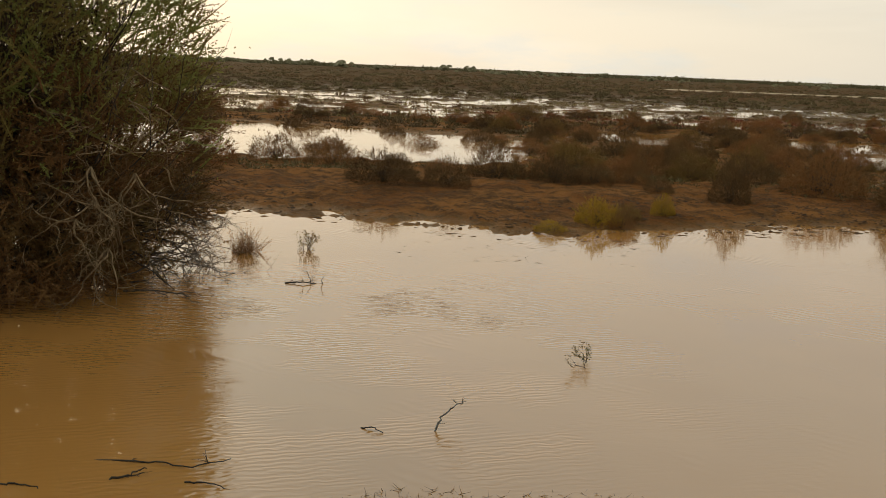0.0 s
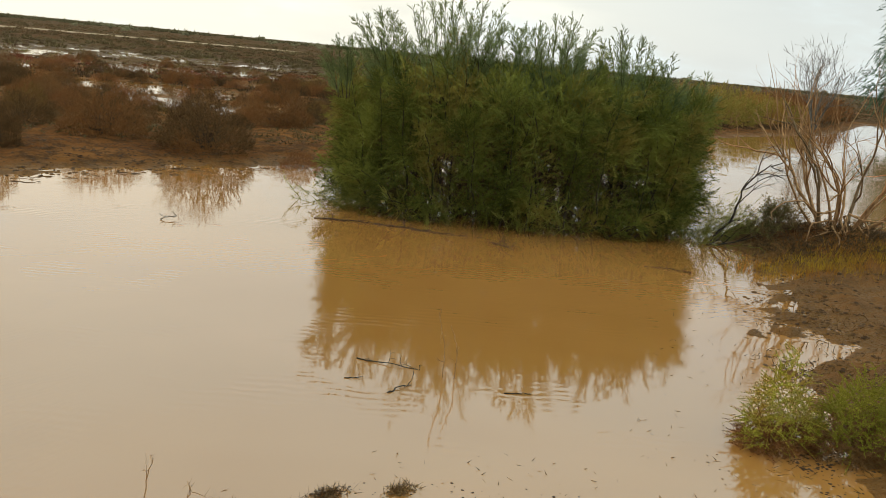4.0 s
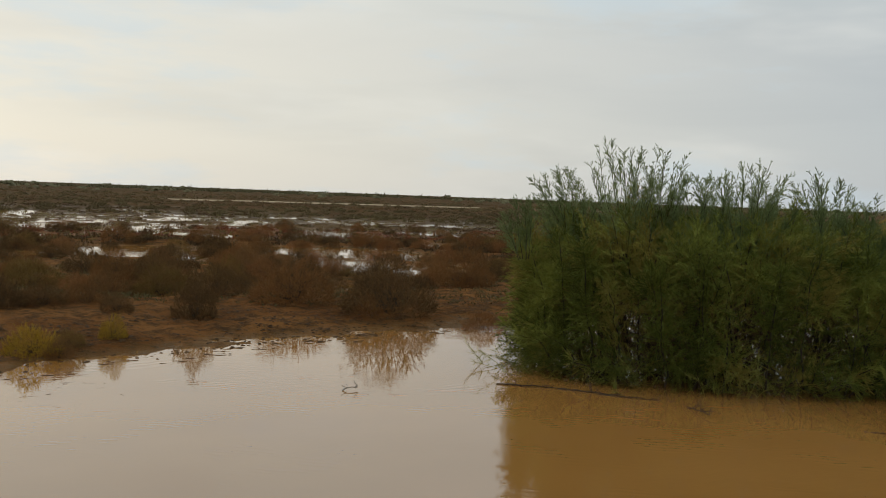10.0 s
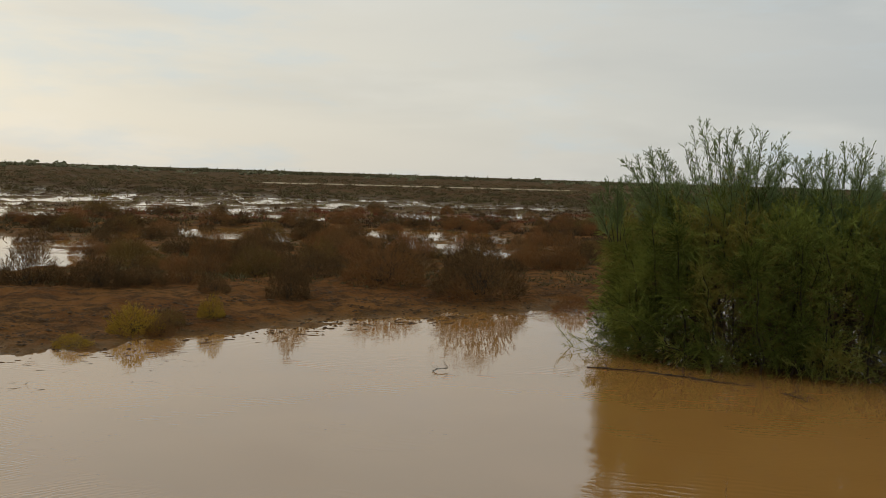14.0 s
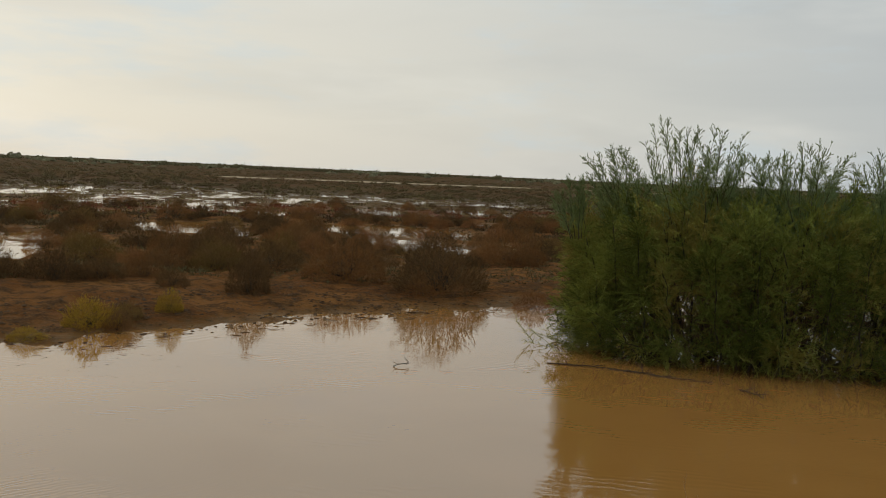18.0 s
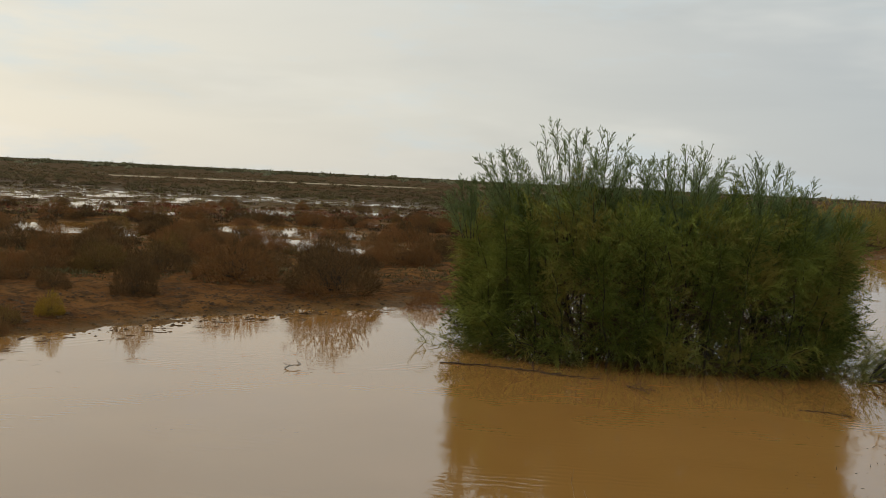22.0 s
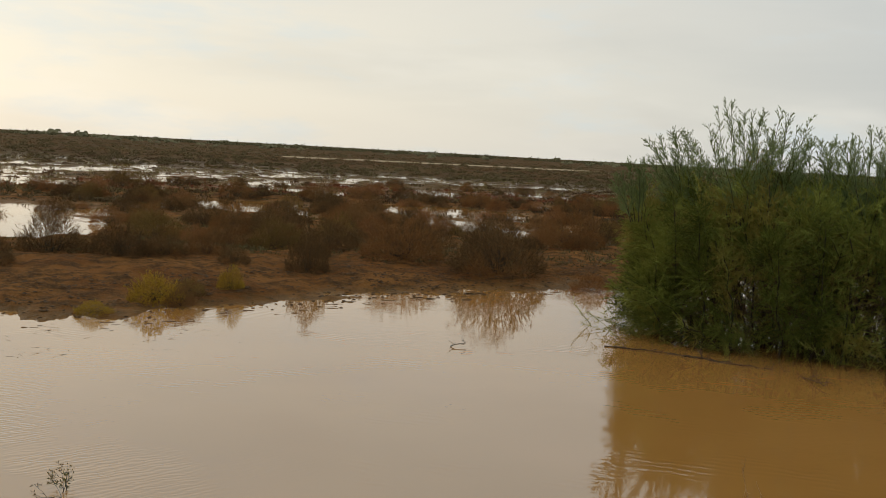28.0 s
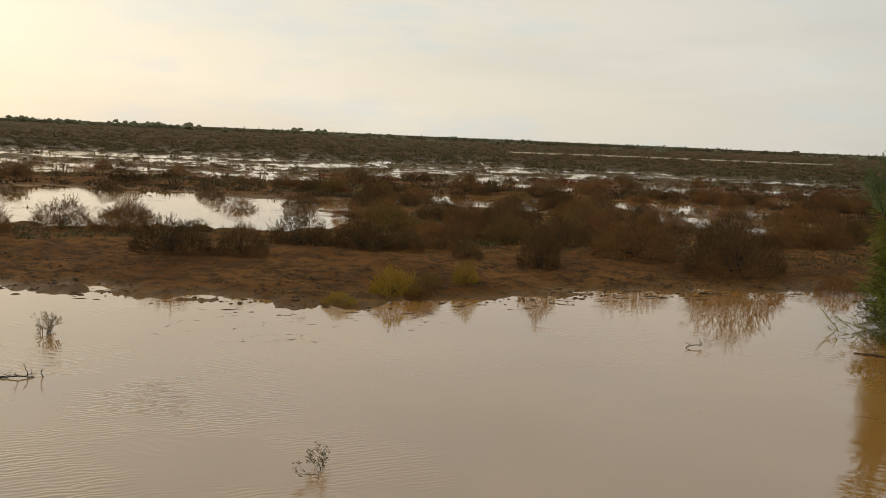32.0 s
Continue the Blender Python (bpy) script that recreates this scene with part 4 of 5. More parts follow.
# More of the same further back, thinning round the pools.
placed = 0
while placed < 240:
    x, y = RNG.uniform(-12, 24), RNG.uniform(13.2, 21) if placed % 4 == 0 else RNG.uniform(17, 30) if placed % 2 else RNG.uniform(24, 42)
    if float(height(x, y)[0]) < (-0.05 if y < 22 else -0.1) or abs(math.degrees(math.atan2(x, y)) - 17) > 40 or y < 12.4 + 0.1 * abs(x):
        continue
    if (y < 14.2 and RNG.uniform() < 0.7) or (y < 22 and RNG.uniform() < 0.3) or (x < 2.2 and 15.6 < y < 29 and RNG.uniform() < 0.93):
        continue
    s = RNG.uniform(0.4, 0.95) * (1.15 if y > 24 else 1.0)
    leaf = RUST if RNG.uniform() < 0.26 else OCHRE if RNG.uniform() < 0.12 else None
    scrub(x, y, s, s * RNG.uniform(0.42, 0.6), placed, "brown twiggy saltbush among shallow pools" if leaf is None else "rusty dry saltbush among shallow pools", leaf)
    placed += 1


def tufts(shape, x, y, size, count, z=None):
    """Domes of a few blades each, for scrub too far off to tell apart."""
    n = len(x)
    foot = np.stack([x, y, height(x, y) - 0.02 if z is None else z], -1)
    a, q = RNG.uniform(0, 2 * np.pi, (n, count)), np.sqrt(RNG.uniform(0, 1, (n, count)))
    s = np.reshape(size, (-1, 1))
    p = foot[:, None] + np.stack([np.cos(a) * q * s * 0.6, np.sin(a) * q * s * 0.6, 0 * a], -1)
    p[..., 2] += RNG.uniform(0, 0.45, (n, count)) * s * (1 - q)
    d = unit(np.stack([np.cos(a) * q, np.sin(a) * q, np.full(a.shape, 0.7)], -1) + RNG.normal(size=(n, count, 3)) * 0.35)
    shape.blades(p.reshape(-1, 3), d.reshape(-1, 3), (s * RNG.uniform(0.18, 0.38, (n, count))).ravel(), (s * RNG.uniform(0.08, 0.18, (n, count))).ravel())


def field(name, material, label, n, r0, r1, size0, size1, count, keep=None, az0=-40, az1=92, deep=0.015):
    a = np.radians(RNG.uniform(az0, az1, n))
    r = np.exp(RNG.uniform(math.log(r0), math.log(r1), n))
    x, y = r * np.sin(a), r * np.cos(a)
    h = height(x, y)
    ok = (h > deep) & (shore_distance(x, y) > 1.0)
    if keep is not None:
        ok &= keep(x, y)
    s = Shape()
    x, y = x[ok], y[ok]
    tufts(s, x, y, RNG.uniform(size0, size1, len(x)), count, np.maximum(h[ok], -0.04) - 0.02)
    single(name, s, material, label, "scrub", kind="stuff")


field("far_scrub", SCRUB_FAR, "brown desert scrub covering the far plain", 12000, 26, 120, 0.18, 0.42, 30,
      lambda x, y: (y < 31) | (y > 60) | (x > 0.6 * y) | (RNG.uniform(0, 1, len(x)) < 0.4), deep=-0.01)
field("fine_scrub", SCRUB_FAR, "short dry stubble between the pools", 14000, 14, 64, 0.08, 0.24, 18, lambda x, y: (y > 12.5) & ((x > 2.2) | (y < 16) | (y > 29) | (RNG.uniform(0, 1, len(x)) < 0.12)) & ((y < 29) | (RNG.uniform(0, 1, len(x)) < 0.35)), deep=-0.4)
field("olive_scrub", SCRUB_DARK, "dark olive shrubs dotted over the far plain", 3200, 62, 260, 0.35, 0.8, 60, lambda x, y: land(x, y)[1][:, 2] < 0.3)
field("distant_scrub", SCRUB_DARK, "olive scrub on the plain towards the horizon", 7000, 95, 500, 0.35, 0.9, 22, lambda x, y: land(x, y)[1][:, 2] < 0.3)
field("horizon_scrub", HORIZON, "low dark shrubs and trees along the horizon", 3600, 450, 1700, 2.0, 5.0, 44, lambda x, y: soft_noise(x * 0.012, y * 0.012, 69, 3) > 0.5)


def build_skyline():
    """Low round shrubs and trees that break the skyline, each of a few rough lumps."""
    n = 700
    a, r = np.radians(RNG.uniform(-40, 80, n)), np.exp(RNG.uniform(math.log(240), math.log(900), n))
    x, y = r * np.sin(a), r * np.cos(a)
    ok = (soft_noise(x * 0.012, y * 0.012, 79, 2) > 0.5) & (RNG.uniform(0, 1, n) < np.where(a < 0.15, 1.0, 0.45))
    x, y, r = x[ok], y[ok], r[ok]
    tall = r * RNG.uniform(0.0012, 0.0048, len(x)) * np.where(np.arctan2(x, y) < 0.1, 1.25, 0.85) + 0.9
    s = Shape()
    for k in range(6):
        c = np.stack([x + RNG.normal(size=len(x)) * tall * 0.55, y + RNG.normal(size=len(x)) * tall * 0.5, height(x, y) + tall * RNG.uniform(0.1, 0.55, len(x))], -1)
        s.lumps(c, tall * RNG.uniform(0.3, 0.55, len(x)), 0.75)
    single("skyline_trees", s, HORIZON, "scattered low trees breaking the skyline", "trees", kind="stuff")


build_skyline()
field("pool_tussocks", UNDERGROWTH, "small dark tussocks standing in the shallow pools", 8500, 30, 72, 0.14, 0.32, 16, lambda x, y: (y > 30) & (soft_noise(x * 0.5, y * 0.9, 75, 2) > 0.42), deep=-0.5, az1=40)
field("red_herb", RED_HERB, "low red succulent herb covering damp ground", 10000, 27, 50, 0.15, 0.36, 28,
      lambda x, y: (land(x, y)[1][:, 1] > 0.2))

# ---- right-hand shore: yellowish tamarisks, rusty brush, a big acacia ----


def build_shore_bush(x, y, w, tall, material, label, n=420):
    base = thing("shore_bush", (x, y, float(height(x, y)[0]) - 0.05), label, "bush", "bushes along the far shore", yaw=float(RNG.uniform(0, 360)))

    def cap(u, v):
        return tall * (1 - 0.4 * (u ** 2 + v ** 2)) * (0.7 + 0.6 * soft_noise(u * 2.4 + x, v * 2.4 + y, 91, 3))

    p, way, f = crown_points(n, w, w * 0.8, cap, 0.7)
    crown = Shape()
    sprays(crown, p, unit(way + RNG.normal(size=way.shape) * 0.3), RNG.uniform(0.2, 0.45, len(p)) * tall / 1.6, 24, 0.075, 0.016, 0.12, 0.9)
    part("crown", crown, material, base)
    for i in range(6):
        wood = Shape()
        a = RNG.uniform(0, 6.28)
        branching(wood, (math.cos(a) * w * 0.3, math.sin(a) * w * 0.3, -0.05), (math.cos(a) * 0.5, math.sin(a) * 0.5, 1), tall * 0.4, 0.03, 1, 4, 0.5, 0.05, 3)
        part("stem", wood, BARK_PALE, base, "pale dry stem")


for i in range(15):
    f = i / 14
    x, y = 22.5 + 19.5 * f, 17.0 + 5.4 * f + RNG.uniform(-0.2, 1.0)
    build_shore_bush(x, y + 0.3, RNG.uniform(1.1, 1.6), RNG.uniform(0.95, 1.45), HEDGE, "yellow-green tamarisk bush on the far shore", 420)
for i in range(9):
    x, y = 42.5 + i * 1.5, 22.6 + i * 0.55 + RNG.uniform(-0.4, 1.5)
    build_shore_bush(x, y, RNG.uniform(1.2, 1.7), RNG.uniform(1.2, 1.5), RUST, "rusty dry brush on the far shore", 380)
for i, (x, y) in enumerate(((43.5, 15.6), (41.5, 13.6), (38.5, 13.0), (36.5, 12.0), (44.5, 13.5), (37, 10.2), (39, 8.8))):
    build_shore_bush(x, y, 1.2, RNG.uniform(0.9, 1.3), RUST, "rusty dry brush on the far shore", 300)


def build_sparse_shrub():
    base = thing("sparse_shrub", (37.6, 19.0, 0.1), "tall sparse grey shrub rising above the shore brush", "shrub")
    wood, leaf, ends = Shape(), Shape(), []
    for i in range(12):
        a = RNG.uniform(0, 6.28)
        branching(wood, (0, 0, 0), (math.cos(a) * 0.4, math.sin(a) * 0.4, 1), RNG.uniform(1.15, 1.5), 0.026, 3, 4, 0.36, 0.06, 2, 0.12, ends)
    part("branch_frame", wood, BARK_GREY, base, "grey leafless branches", True)
    o = np.array([e[0] for e in ends])
    w = unit(np.array([e[1] for e in ends]) + RNG.normal(size=(len(ends), 3)) * 0.3)
    sprays(leaf, o - w * 0.2, w, RNG.uniform(0.3, 0.5, len(o)), 7, 0.09, 0.014, 0.05, 0.7)
    part("foliage", leaf, BARK_GREY, base, "thin dry grey-brown foliage")


build_sparse_shrub()


def build_acacia():
    base = thing("acacia_tree", (47.0, 16.2, 0.15), "large dark green acacia tree with drooping crown", "tree")
    wood, ends = Shape(), []
    branching(wood, (0, 0, -0.2), (0.05, 0, 1), 2.4, 0.24, 3, 8, 0.65, 0.05, 4, 0.12, ends)
    branching(wood, (0.3, 0.2, -0.2), (0.3, 0.1, 1), 2.2, 0.18, 3, 8, 0.65, 0.05, 4, 0.12, ends)
    part("trunk", wood, BARK_DARK, base, "dark forked trunk and limbs", True)
    # Crown in clumps of drooping sprays, with sky between them.
    for i in range(96):
        a, e = i * 2.4, RNG.uniform(-0.98, 0.92)
        q = RNG.uniform(0.55, 1.0)
        wide = 1 - 0.72 * max(0.0, e) ** 2 - 0.2 * min(0.0, e) ** 2
        c = np.array([math.cos(a) * wide * 5.0 * q, math.sin(a) * wide * 4.0 * q, 4.2 + e * 3.5])
        n = 130
        o = c + unit(RNG.normal(size=(n, 3))) * np.array([1.3, 1.3, 0.85]) * RNG.uniform(0, 1, (n, 1)) ** 0.5 * RNG.uniform(0.75, 1.15)
        d = unit(unit(o - c) * 0.7 + np.array([0, 0, -0.25]) + RNG.normal(size=(n, 3)) * 0.4)
        clump = Shape()
        sprays(clump, o, d, RNG.uniform(0.30, 0.65, n), 34, 0.08, 0.026, 0.35, 1.0)
        part("leaf_clump", clump, TREE_LEAF, base, "drooping dark blue-green leaves")


build_acacia()

# ---- the mound with the dead shrub ----


def build_dead_shrub():
    base = thing("dead_shrub", (10.2, 4.5, 0.2), "leafless dead shrub with bleached upright branches on a mud mound", "shrub", yaw=0)
    # Main stems fan out from the stool; each ends in a few crooked twigs.
    for i in range(15):
        b = Shape()
        a = i * 2.4 + RNG.normal() * 0.2
        q = 0.10 + 0.58 * (i / 14) ** 0.8
        branching(b, (math.cos(a) * 0.22, math.sin(a) * 0.16, -0.05), (math.cos(a) * q, math.sin(a) * q, 1.0), RNG.uniform(0.70, 0.98) + 0.1 * q, RNG.uniform(0.015, 0.025), 3 if i % 4 == 0 else 2, 6, 0.36, 0.03, 2, 0.15)
        part("branch", b, BARK_PALE if i % 9 else BARK_TAN, base, smooth=True)
    for i in range(11):
        roots = Shape()
        a = RNG.uniform(3.0, 5.0)
        path, _ = bent((math.cos(a) * 0.25, math.sin(a) * 0.2, RNG.uniform(0.06, 0.28)), (math.cos(a), math.sin(a), -0.1), RNG.uniform(0.5, 1.0), 9, 0.3, -0.2)
        path[:, 2] = np.maximum(path[:, 2], height(path[:, 0] + 10.2, path[:, 1] + 4.5) - 0.2 + 0.016)
        roots.tube(path, 0.012, 0.004, 5)
        part("root", roots, BARK_PALE, base, "bleached exposed root hanging over mud", True)
    brush = Shape()
    n = 520
    a, q = RNG.uniform(0, 6.28, n), np.sqrt(RNG.uniform(0, 1, n))
    x, y = np.cos(a) * q * 1.0 - 0.25, np.sin(a) * q * 0.75
    o = np.stack([x, y, height(x + 10.2, y + 4.5) - 0.2], -1)
    feathered(brush, o, unit(np.stack([np.cos(a) * 0.7, np.sin(a) * 0.7, np.full(n, 0.6)], -1) + RNG.normal(size=(n, 3)) * 0.5), RNG.uniform(0.07, 0.20, n), 4, 10, 0.022, 0.005, 0.9)
    part("undergrowth", brush, STRAW, base, "dark brown twiggy undergrowth at its foot")


build_dead_shrub()


def loose_shrub(x, y, tall, n, label):
    """An open shrub: forked stalks with small leaves at their ends."""
    base = thing("leafy_shrub", (x, y, float(height(x, y)[0]) - 0.02), label, "shrub", "shrubs on the mound")
    for i in range(n):
        stalk, leaf, ends = Shape(), Shape(), []
        a, q = RNG.uniform(0, 6.28), RNG.uniform(0.1, 0.8)
        branching(stalk, (math.cos(a) * 0.12 * q, math.sin(a) * 0.12 * q, 0), (math.cos(a) * q, math.sin(a) * q, 0.9), tall * RNG.uniform(0.35, 0.5), 0.006, 2, 4, 0.55, 0.03, 3, 0.18, ends)
        stem = part("stalk", stalk, BARK_TAN, base)
        o, w = np.repeat(np.array([e[0] for e in ends]), 9, axis=0), np.repeat(np.array([e[1] for e in ends]), 9, axis=0)
        leaf.leaves(o - w * RNG.uniform(0, 0.12, (len(o), 1)), unit(w + RNG.normal(size=w.shape) * 0.8), RNG.uniform(0.015, 0.035, len(o)), 0.009)
        part("leaves", leaf, UNDERGROWTH, stem)


for x, y, tall, n in ((9.75, 5.0, 0.5, 16), (9.4, 4.95, 0.28, 9), (10.05, 5.1, 0.42, 10)):
    loose_shrub(x, y, tall, n, "olive leafy shrub at the edge of the mud mound")


def stick(name, pts, r, material, label, twigs=0, twig_len=0.15, category="branch"):
    """A lying branch along a short line of plan points, with side twigs."""
    s = Shape()
    pts, r = np.array(pts, float), r * 0.7
    t = np.linspace(0, len(pts) - 1, 4 * len(pts))
    path = np.stack([np.interp(t, np.arange(len(pts)), pts[:, c]) for c in range(3)], -1)
    path += RNG.normal(size=path.shape) * np.array([0.9, 0.9, 0.5]) * r
    s.tube(path, r, r * 0.45, 5)
    for i in range(twigs):
        at = path[RNG.integers(len(path) // 4, len(path))]
        branching(s, at, unit(RNG.normal(size=3) + np.array([0, 0, 0.7])), twig_len * RNG.uniform(0.5, 1.2), r * 0.5, 1, 4, 0.6, 0.0, 2, 0.2)
    return single(name, s, material, label, category, smooth=True)


# the fallen branch at the mound's edge
def build_fallen_branch():
    base = thing("fallen_branch", (8.85, 5.22, 0.0), "dark wet fallen branch arching out of the water", "branch")
    arch = np.array([(0, 0, -0.02), (0.18, -0.03, 0.16), (0.30, -0.05, 0.24), (0.36, -0.06, 0.42), (0.42, -0.07, 0.58), (0.60, -0.10, 0.74), (0.80, -0.14, 0.84)])
    limb = Shape()
    limb.tube(along(arch, np.linspace(0, 1, 16)) + RNG.normal(size=(16, 3)) * 0.008, 0.017, 0.006, 6)
    top = part("limb", limb, BARK_WET, base, smooth=True)
    for at, way, ln in ((3, (0.75, -0.1, 0.6), 0.30), (4, (0.1, 0, 1), 0.16), (4, (0.8, -0.1, 0.35), 0.36), (5, (0.9, -0.2, -0.1), 0.30), (5, (0.7, 0, 0.8), 0.26), (6, (1, -0.1, 0.1), 0.26), (6, (0.8, 0.1, -0.4), 0.24), (2, (0.9, 0, 0.25), 0.16)):
        fork = Shape()
        branching(fork, arch[at], way, ln, 0.007, 2, 4, 0.5, 0.0, 2, 0.16)
        part("fork", fork, BARK_WET, top, smooth=True)
    for way, ln, r in (((0.75, -0.45, 0.05), 0.95, 0.02), ((0.85, -0.2, 0.10), 0.8, 0.014), ((0.6, -0.75, 0.0), 0.6, 0.012)):
        log = Shape()
        branching(log, (0, 0, 0.0), way, ln * 0.6, r, 1, 5, 0.35, 0.02, 2, 0.10)
        part("lying_limb", log, BARK_WET, base, smooth=True)


build_fallen_branch()
for pts, r in ((((5.45, 7.48, 0.0), (5.7, 7.24, 0.01), (5.91, 7.02, 0.0)), 0.012), (((5.86, 7.06, 0.0), (6.05, 6.8, 0.008), (6.2, 6.6, 0.0)), 0.014), (((6.05, 6.72, 0.0), (6.3, 6.4, 0.006), (6.51, 6.2, 0.0)), 0.009)):
    stick("floating_branch", pts, r, BARK_DARK, "thin brown branch floating below the tamarisk", 7, 0.07)
stick("twig_tangle", ((6.43, 5.99, 0.0), (6.36, 5.8, 0.02), (6.29, 5.6, 0.03)), 0.010, BARK_DARK, "brown twig tangle lying in the water", 9, 0.09)
stick("floating_twig", ((7.13, 4.75, 0.0), (7.24, 4.58, 0.01), (7.34, 4.4, 0.0)), 0.007, BARK_DARK, "short dark twig floating on muddy water", 3, 0.06)
stick("floating_branch", ((-2.02, 3.26, -0.004), (-1.75, 3.23, 0.006), (-1.55, 3.17, 0.01), (-1.38, 3.22, 0.03)), 0.007, BARK_WET, "forked dark branch floating on muddy water", 3, 0.07)
stick("floating_twig", ((-1.86, 3.06, 0.0), (-1.78, 3.09, 0.012), (-1.73, 3.13, 0.02)), 0.008, BARK_WET, "short dark twig floating on muddy water", 2, 0.05)
stick("floating_twig", ((-2.3, 2.99, 0.0), (-2.2, 2.98, 0.006), (-2.12, 2.96, 0.0)), 0.007, BARK_WET, "short dark twig floating on muddy water")
stick("floating_twig", ((-1.55, 3.03, 0.0), (-1.45, 3.02, 0.008), (-1.33, 2.95, 0.0)), 0.006, BARK_WET, "thin bent twig floating on muddy water")
stick("water_snag", ((-0.48, 3.66, -0.01), (-0.44, 3.70, 0.06), (-0.38, 3.72, 0.10), (-0.34, 3.76, 0.12)), 0.008, BARK_GREY, "small grey forked snag standing in the water", 5, 0.05)
stick("floating_twig", ((-0.83, 3.69, 0.0), (-0.77, 3.66, 0.015), (-0.72, 3.62, 0.0)), 0.006, BARK_WET, "short dark twig floating on muddy water")
stick("floating_twig", ((-1.5, 6.85, 0.0), (-1.38, 6.82, 0.015), (-1.22, 6.86, 0.0)), 0.010, BARK_WET, "dark twig floating near the thorn bush", 5, 0.10)
stick("floating_twig", ((3.15, 3.75, 0.0), (3.25, 3.58, 0.012), (3.34, 3.44, 0.0)), 0.0055, BARK_DARK, "dark twig floating on muddy water", 6, 0.07)
stick("floating_twig", ((2.96, 3.25, 0.0), (3.05, 3.27, 0.01), (3.14, 3.28, 0.0)), 0.006, BARK_WET, "dark twig floating on muddy water", 3, 0.06)
stick("floating_twig", ((2.9, 3.52, 0.0), (2.99, 3.48, 0.005)), 0.006, BARK_WET, "dark twig floating on muddy water", 2, 0.05)
stick("floating_twig", ((3.5, 2.95, 0.0), (3.62, 2.88, 0.005)), 0.006, BARK_WET, "dark twig floating on muddy water", 1, 0.05)
stick("leafy_flotsam", ((3.95, 7.72, 0.0), (4.02, 7.70, 0.03), (4.12, 7.72, 0.02)), 0.008, BARK_GREY, "small grey leafy scrap floating on the pond", 5, 0.05)


def sprout(x, y, tall, n, material, label, spread=0.5):
    base = thing("water_sprout", (x, y, -0.03), label, "plant")
    for i in range(n):
        stalk, ends = Shape(), []
        way = (RNG.normal() * spread, RNG.normal() * spread, 1.0)
        branching(stalk, (RNG.normal() * 0.03, RNG.normal() * 0.03, 0), way, tall * RNG.uniform(0.3, 0.55), 0.0026, 2, 4, 0.6, 0.04, 2, 0.2, ends)
        stem = part("stalk", stalk, BARK_DARK, base)
        leaf = Shape()
        o, w = np.array([e[0] for e in ends]), np.array([e[1] for e in ends])
        o, w = np.repeat(o, 5, axis=0), np.repeat(w, 5, axis=0)
        leaf.leaves(o - w * RNG.uniform(0, 0.05, (len(o), 1)), unit(w + RNG.normal(size=w.shape) * 0.7), RNG.uniform(0.012, 0.028, len(o)), 0.006)
        part("leaves", leaf, material, stem)


sprout(0.53, 4.84, 0.23, 4, UNDERGROWTH, "small leafy sprout standing in the muddy water", 0.28)
sprout(-1.46, 8.33, 0.24, 10, UNDERGROWTH, "small dry tuft standing in the muddy water", 0.5)
for x, y, tall in ((1.39, 2.66, 0.20), (1.52, 2.6, 0.09), (1.2, 2.68, 0.06), (0.69, 2.56, 0.06), (3.37, 3.29, 0.36), (3.42, 3.25, 0.30)):
    stick("dry_reed", ((x, y, -0.03), (x + 0.01, y + 0.01, tall * 0.5), (x + 0.05 * RNG.normal(), y + 0.02, tall)), 0.0046, BARK_PALE, "thin dry reed stem standing in water", 3, 0.06, "reed")


def build_near_saltwort(x, y, w, tall, n, label):
    base = thing("saltwort_bush", (x, y, float(height(x, y)[0]) - 0.03), label, "shrub", "saltworts on the near shore")

    def cap(u, v):
        return tall * (1 - 0.75 * (u ** 2 + v ** 2)) * (0.7 + 0.6 * soft_noise(u * 3 + x, v * 3 + y, 97, 2))

    p, way, f = crown_points(n, w, w * 0.7, cap, 0.65, 1.1)
    way = unit(way + np.array([0, 0, -0.35]))
    old = p[:, 2] + RNG.normal(size=len(p)) * 0.04 < tall * 0.3
    for name, sel, mat, note in (("foliage", ~old, LIME, "lime green needle foliage"), ("dry_base", old, RUST, "rusty orange dry lower foliage")):
        s = Shape()
        sprays(s, p[sel], way[sel], RNG.uniform(0.05, 0.12, sel.sum()), 34, 0.014, 0.0036, 0.1, 1.3)
        part(name, s, mat, base, note)
    wood = Shape()
    for i in range(18):
        a = RNG.uniform(0, 6.28)
        q = RNG.uniform(0.2, 1.0)
        branching(wood, (0, 0, 0), (math.cos(a) * q, math.sin(a) * q, 0.8), tall * 0.36, 0.005, 1, 4, 0.5, 0.05, 3)
    part("stem_base", wood, RUST, base, "rusty stems")


for x, y, w, tall, n in ((4.22, 1.82, 0.23, 0.46, 1100), (4.52, 1.56, 0.30, 0.36, 1200), (4.92, 1.36, 0.33, 0.32, 1200)):
    build_near_saltwort(x, y, w, tall, n, "lime green saltwort bush with rusty base on the near shore")

# ---- clods, stems and debris along the shores ----


def scatter(n, x0, x1, y0, y1, near, far):
    """Places in a box whose distance to the shore lies between near and far."""
    x, y = RNG.uniform(x0, x1, n), RNG.uniform(y0, y1, n)
    d = shore_distance(x, y)
    ok = (d > near) & (d < far) & (RNG.uniform(0, 1, n) < 0.25 + 0.75 * step01(soft_noise(x * 1.5, y * 1.5, 111, 2), 0.4, 0.65))
    return x[ok], y[ok]


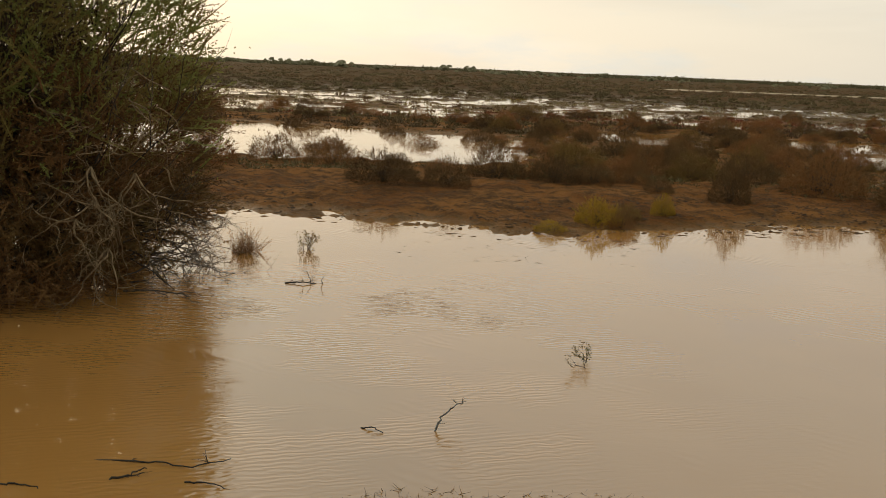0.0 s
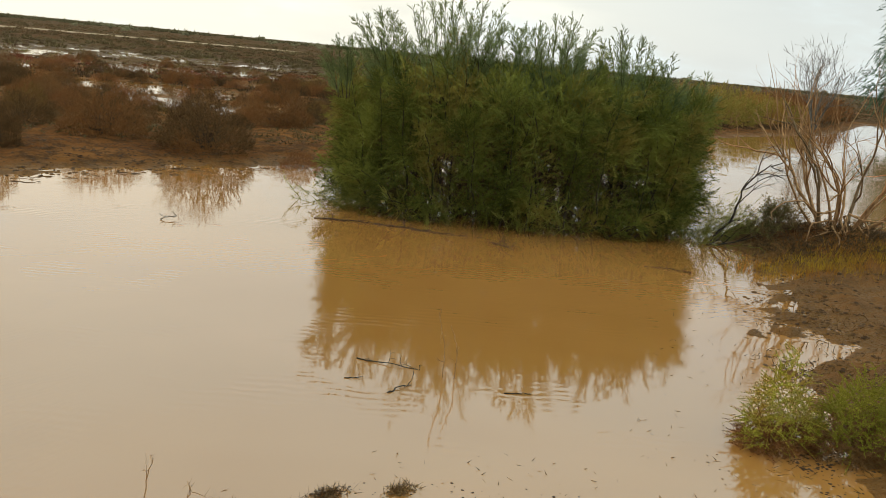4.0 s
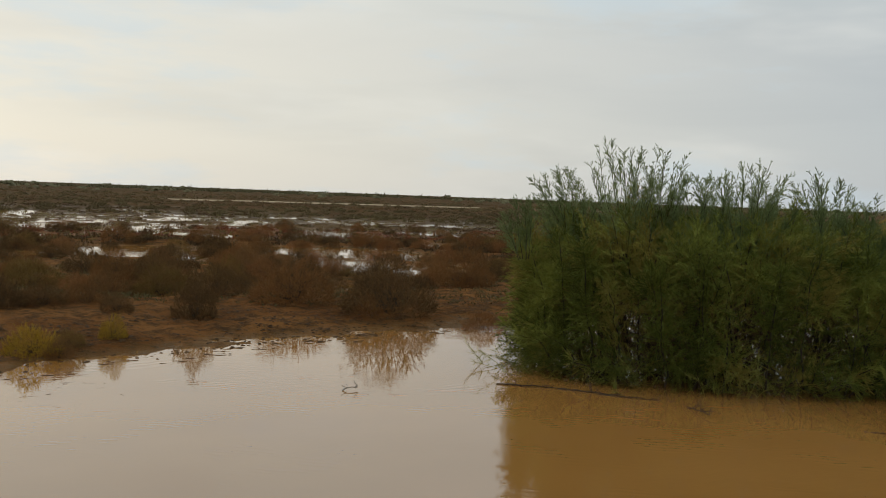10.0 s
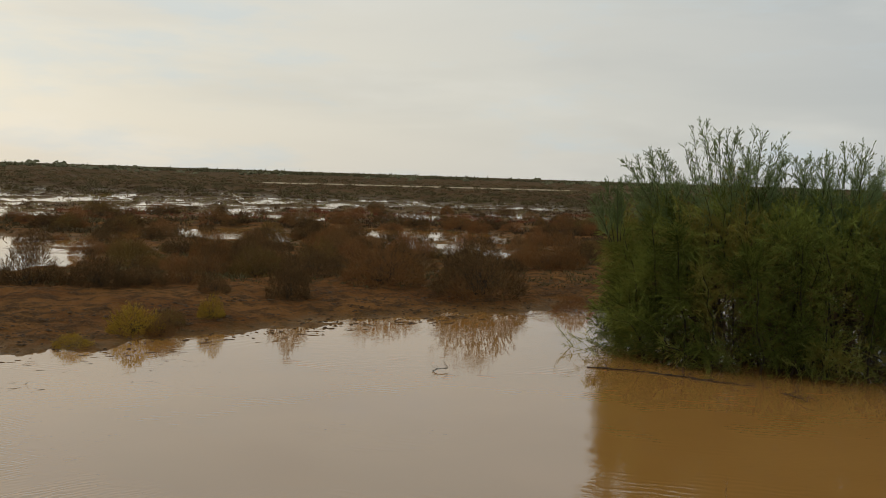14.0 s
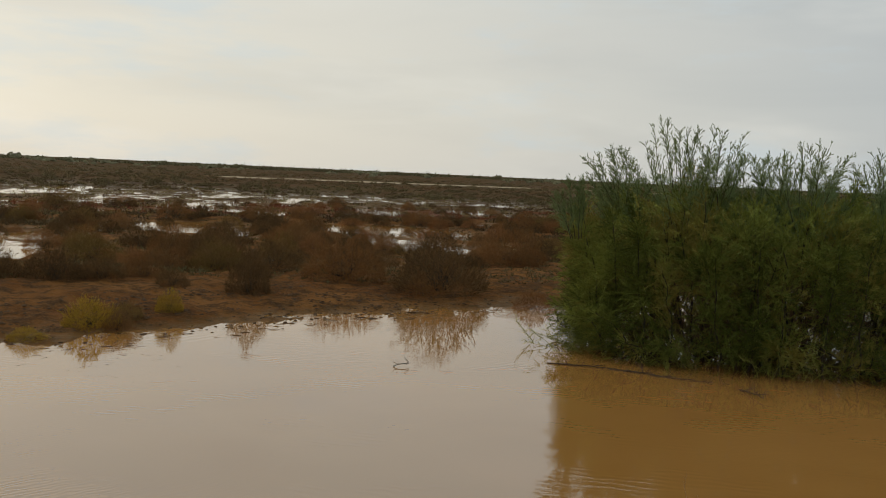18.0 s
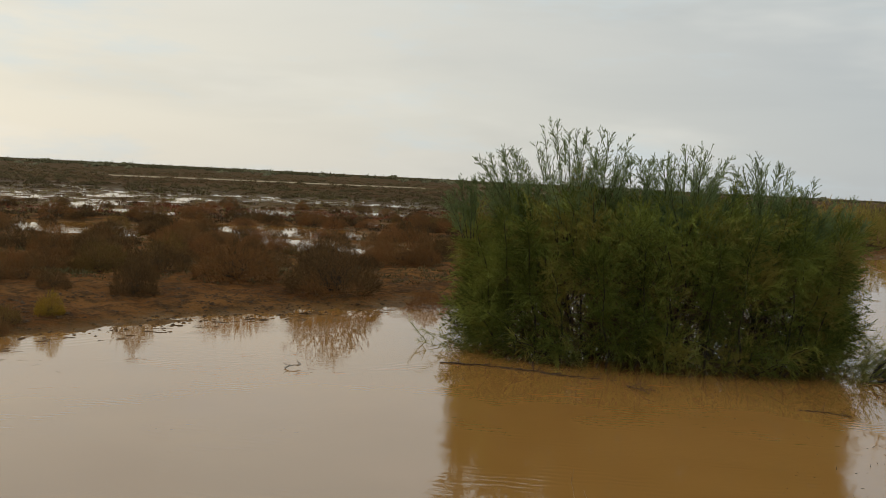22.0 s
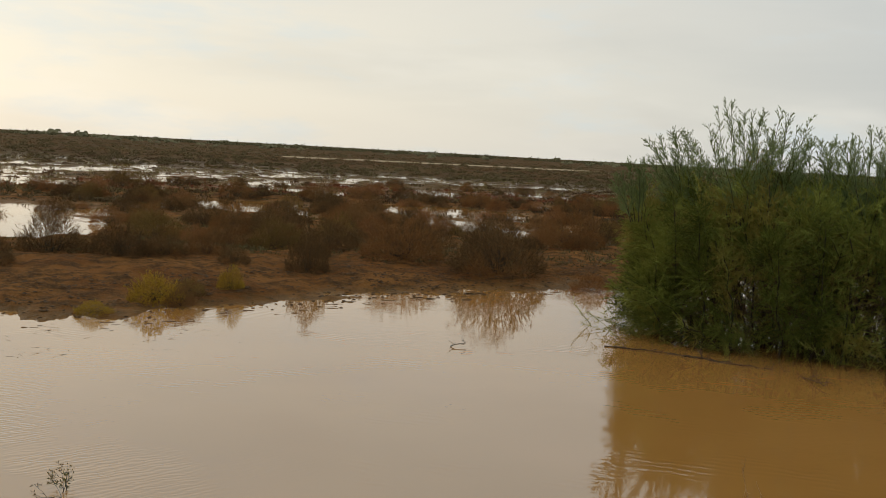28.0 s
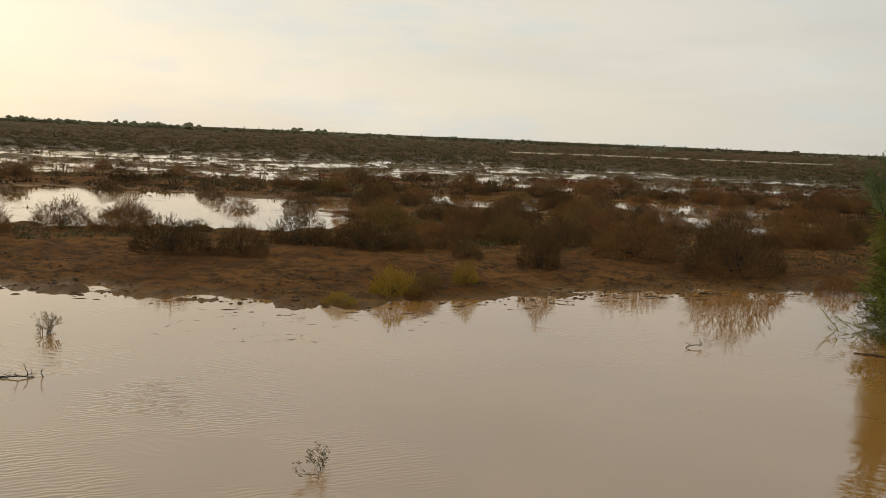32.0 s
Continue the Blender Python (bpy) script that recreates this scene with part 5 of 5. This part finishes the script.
def clods(name, n, box, near, far, lo, hi, label, skew=2.5, deep=-0.035):
    x, y = scatter(n, *box, near, far)
    out = height(x, y) > deep
    x, y = x[out], y[out]
    s = Shape()
    s.lumps(np.stack([x, y, np.maximum(height(x, y), 0.0)], -1), lo + (hi - lo) * RNG.uniform(0, 1, len(x)) ** skew)
    single(name, s, CLOD, label, "mud", kind="stuff")


clods("bank_clods", 30000, (-9, 12, 8.8, 14.5), 0.05, 2.2, 0.006, 0.032, "dark mud clods strewn over the far bank", 2.4)


def mud_streaks(name, n, box, near, far, label):
    """Low tongues of mud lying along the water's edge."""
    x, y = scatter(n, *box, near, far)
    s = Shape()
    k = len(x)
    s.lumps(np.zeros((k, 3)), np.ones(k), 0.25)
    v = s.v[0].reshape(k, 8, 3) * np.stack([RNG.uniform(0.02, 0.13, k), RNG.uniform(0.008, 0.028, k), RNG.uniform(0.02, 0.05, k)], -1)[:, None]
    s.v[0] = (v + np.stack([x, y, np.clip(height(x, y), -0.004, 0.03)], -1)[:, None]).reshape(-1, 3)
    single(name, s, CLOD, label, "mud", kind="stuff")


mud_streaks("mud_tongues", 2600, (-6, 9, 8.6, 11.4), -0.32, 0.10, "dark wet mud tongues along the far waterline")
clods("near_clods", 5000, (-2.5, 12, 0.8, 5.8), -0.15, 1.2, 0.008, 0.030, "dark mud crumbs on the near shore")


clods("shore_litter", 32000, (-3.0, 4.4, 0.9, 3.0), -0.16, 0.5, 0.004, 0.014, "dark rotting litter along the near water's edge", 2.0, -0.08)
clods("shallow_litter", 900, (1.6, 3.7, 1.4, 2.5), -0.6, 0.1, 0.003, 0.009, "brown crumbs of litter awash in the shallows", 2.0, -0.5)


def debris(name, n, box, near, far, label, lo=0.03, hi=0.11, up=0.35, material=STRAW, width=0.006):
    x, y = scatter(n, *box, near, far)
    s = Shape()
    k = len(x)
    p = np.stack([x, y, np.maximum(height(x, y), -0.005) + 0.004], -1)
    d = unit(np.stack([RNG.normal(size=k), RNG.normal(size=k), np.abs(RNG.normal(size=k)) * up], -1))
    s.blades(p, d, RNG.uniform(lo, hi, k), width)
    single(name, s, material, label, "debris", kind="stuff")


debris("drift_line", 420, (-0.6, 2.2, 7.9, 9.5), -1.7, -0.2, "thin dark twigs drifted below the far bank", 0.03, 0.11, 0.08, BARK_WET, 0.004)
debris("near_stubble", 16000, (-2.5, 12, 0.3, 5.6), -0.12, 1.6, "trampled brown plant stems on the near mud", 0.015, 0.06, 0.35, LITTER)
debris("edge_debris", 20000, (-3.0, 4.4, 0.9, 3.0), -0.3, 0.4, "tangled brown stems along the near water's edge", 0.015, 0.06, 0.4, LITTER, 0.004)
debris("shallow_debris", 2200, (1.2, 9.5, 1.5, 5.0), -0.9, 0.0, "brown plant scraps scattered in the shallows", 0.012, 0.04, 0.5, LITTER, 0.005)
debris("mound_litter", 9000, (8.7, 11.6, 3.5, 5.5), -0.05, 2.0, "brown twigs and litter lying on the mound", 0.03, 0.10, 0.5, LITTER)
debris("mud_litter", 16000, (5.0, 12.5, 1.8, 5.6), -0.05, 1.8, "brown plant litter trodden into the mud", 0.02, 0.07, 0.9, LITTER, 0.008)
clods("litter_clods", 12000, (5.0, 12.5, 1.8, 5.6), -0.08, 1.8, 0.006, 0.024, "dark mud crumbs among plant litter", 2.0)
for x, y, w in ((1.52, 2.46, 0.07), (1.93, 2.42, 0.09), (2.05, 2.47, 0.06), (1.66, 2.56, 0.05), (2.3, 2.35, 0.05)):
    s = Shape()
    k = 420
    o = np.stack([RNG.normal(size=k) * w * 0.62, RNG.normal(size=k) * w * 0.36, RNG.uniform(-0.01, 0.012, k)], -1)
    s.lumps(o[:90], RNG.uniform(0.003, 0.009, 90))
    s.blades(o, unit(RNG.normal(size=(k, 3)) + np.array([0, 0, 0.35])), RNG.uniform(0.015, 0.045, k), 0.0035)
    single("weed_clump", s, LITTER, "dark clump of rotting weed in the shallows", "plant debris", (x, y, 0.0), kind="stuff")


def build_shore_grass():
    s = Shape()
    n = 2000
    x = RNG.uniform(8.0, 10.2, n)
    y = 4.05 - 0.22 * (x - 8.3) + RNG.normal(size=n) * 0.24
    p = np.stack([x, y, np.maximum(height(x, y), -0.03)], -1)
    s.blades(p, unit(RNG.normal(size=(n, 3)) * 0.35 + np.array([0, 0, 1])), RNG.uniform(0.04, 0.14, n), 0.006)
    single("shore_grass", s, YELLOW, "short yellow grass at the foot of the mound", "grass", kind="stuff")


build_shore_grass()
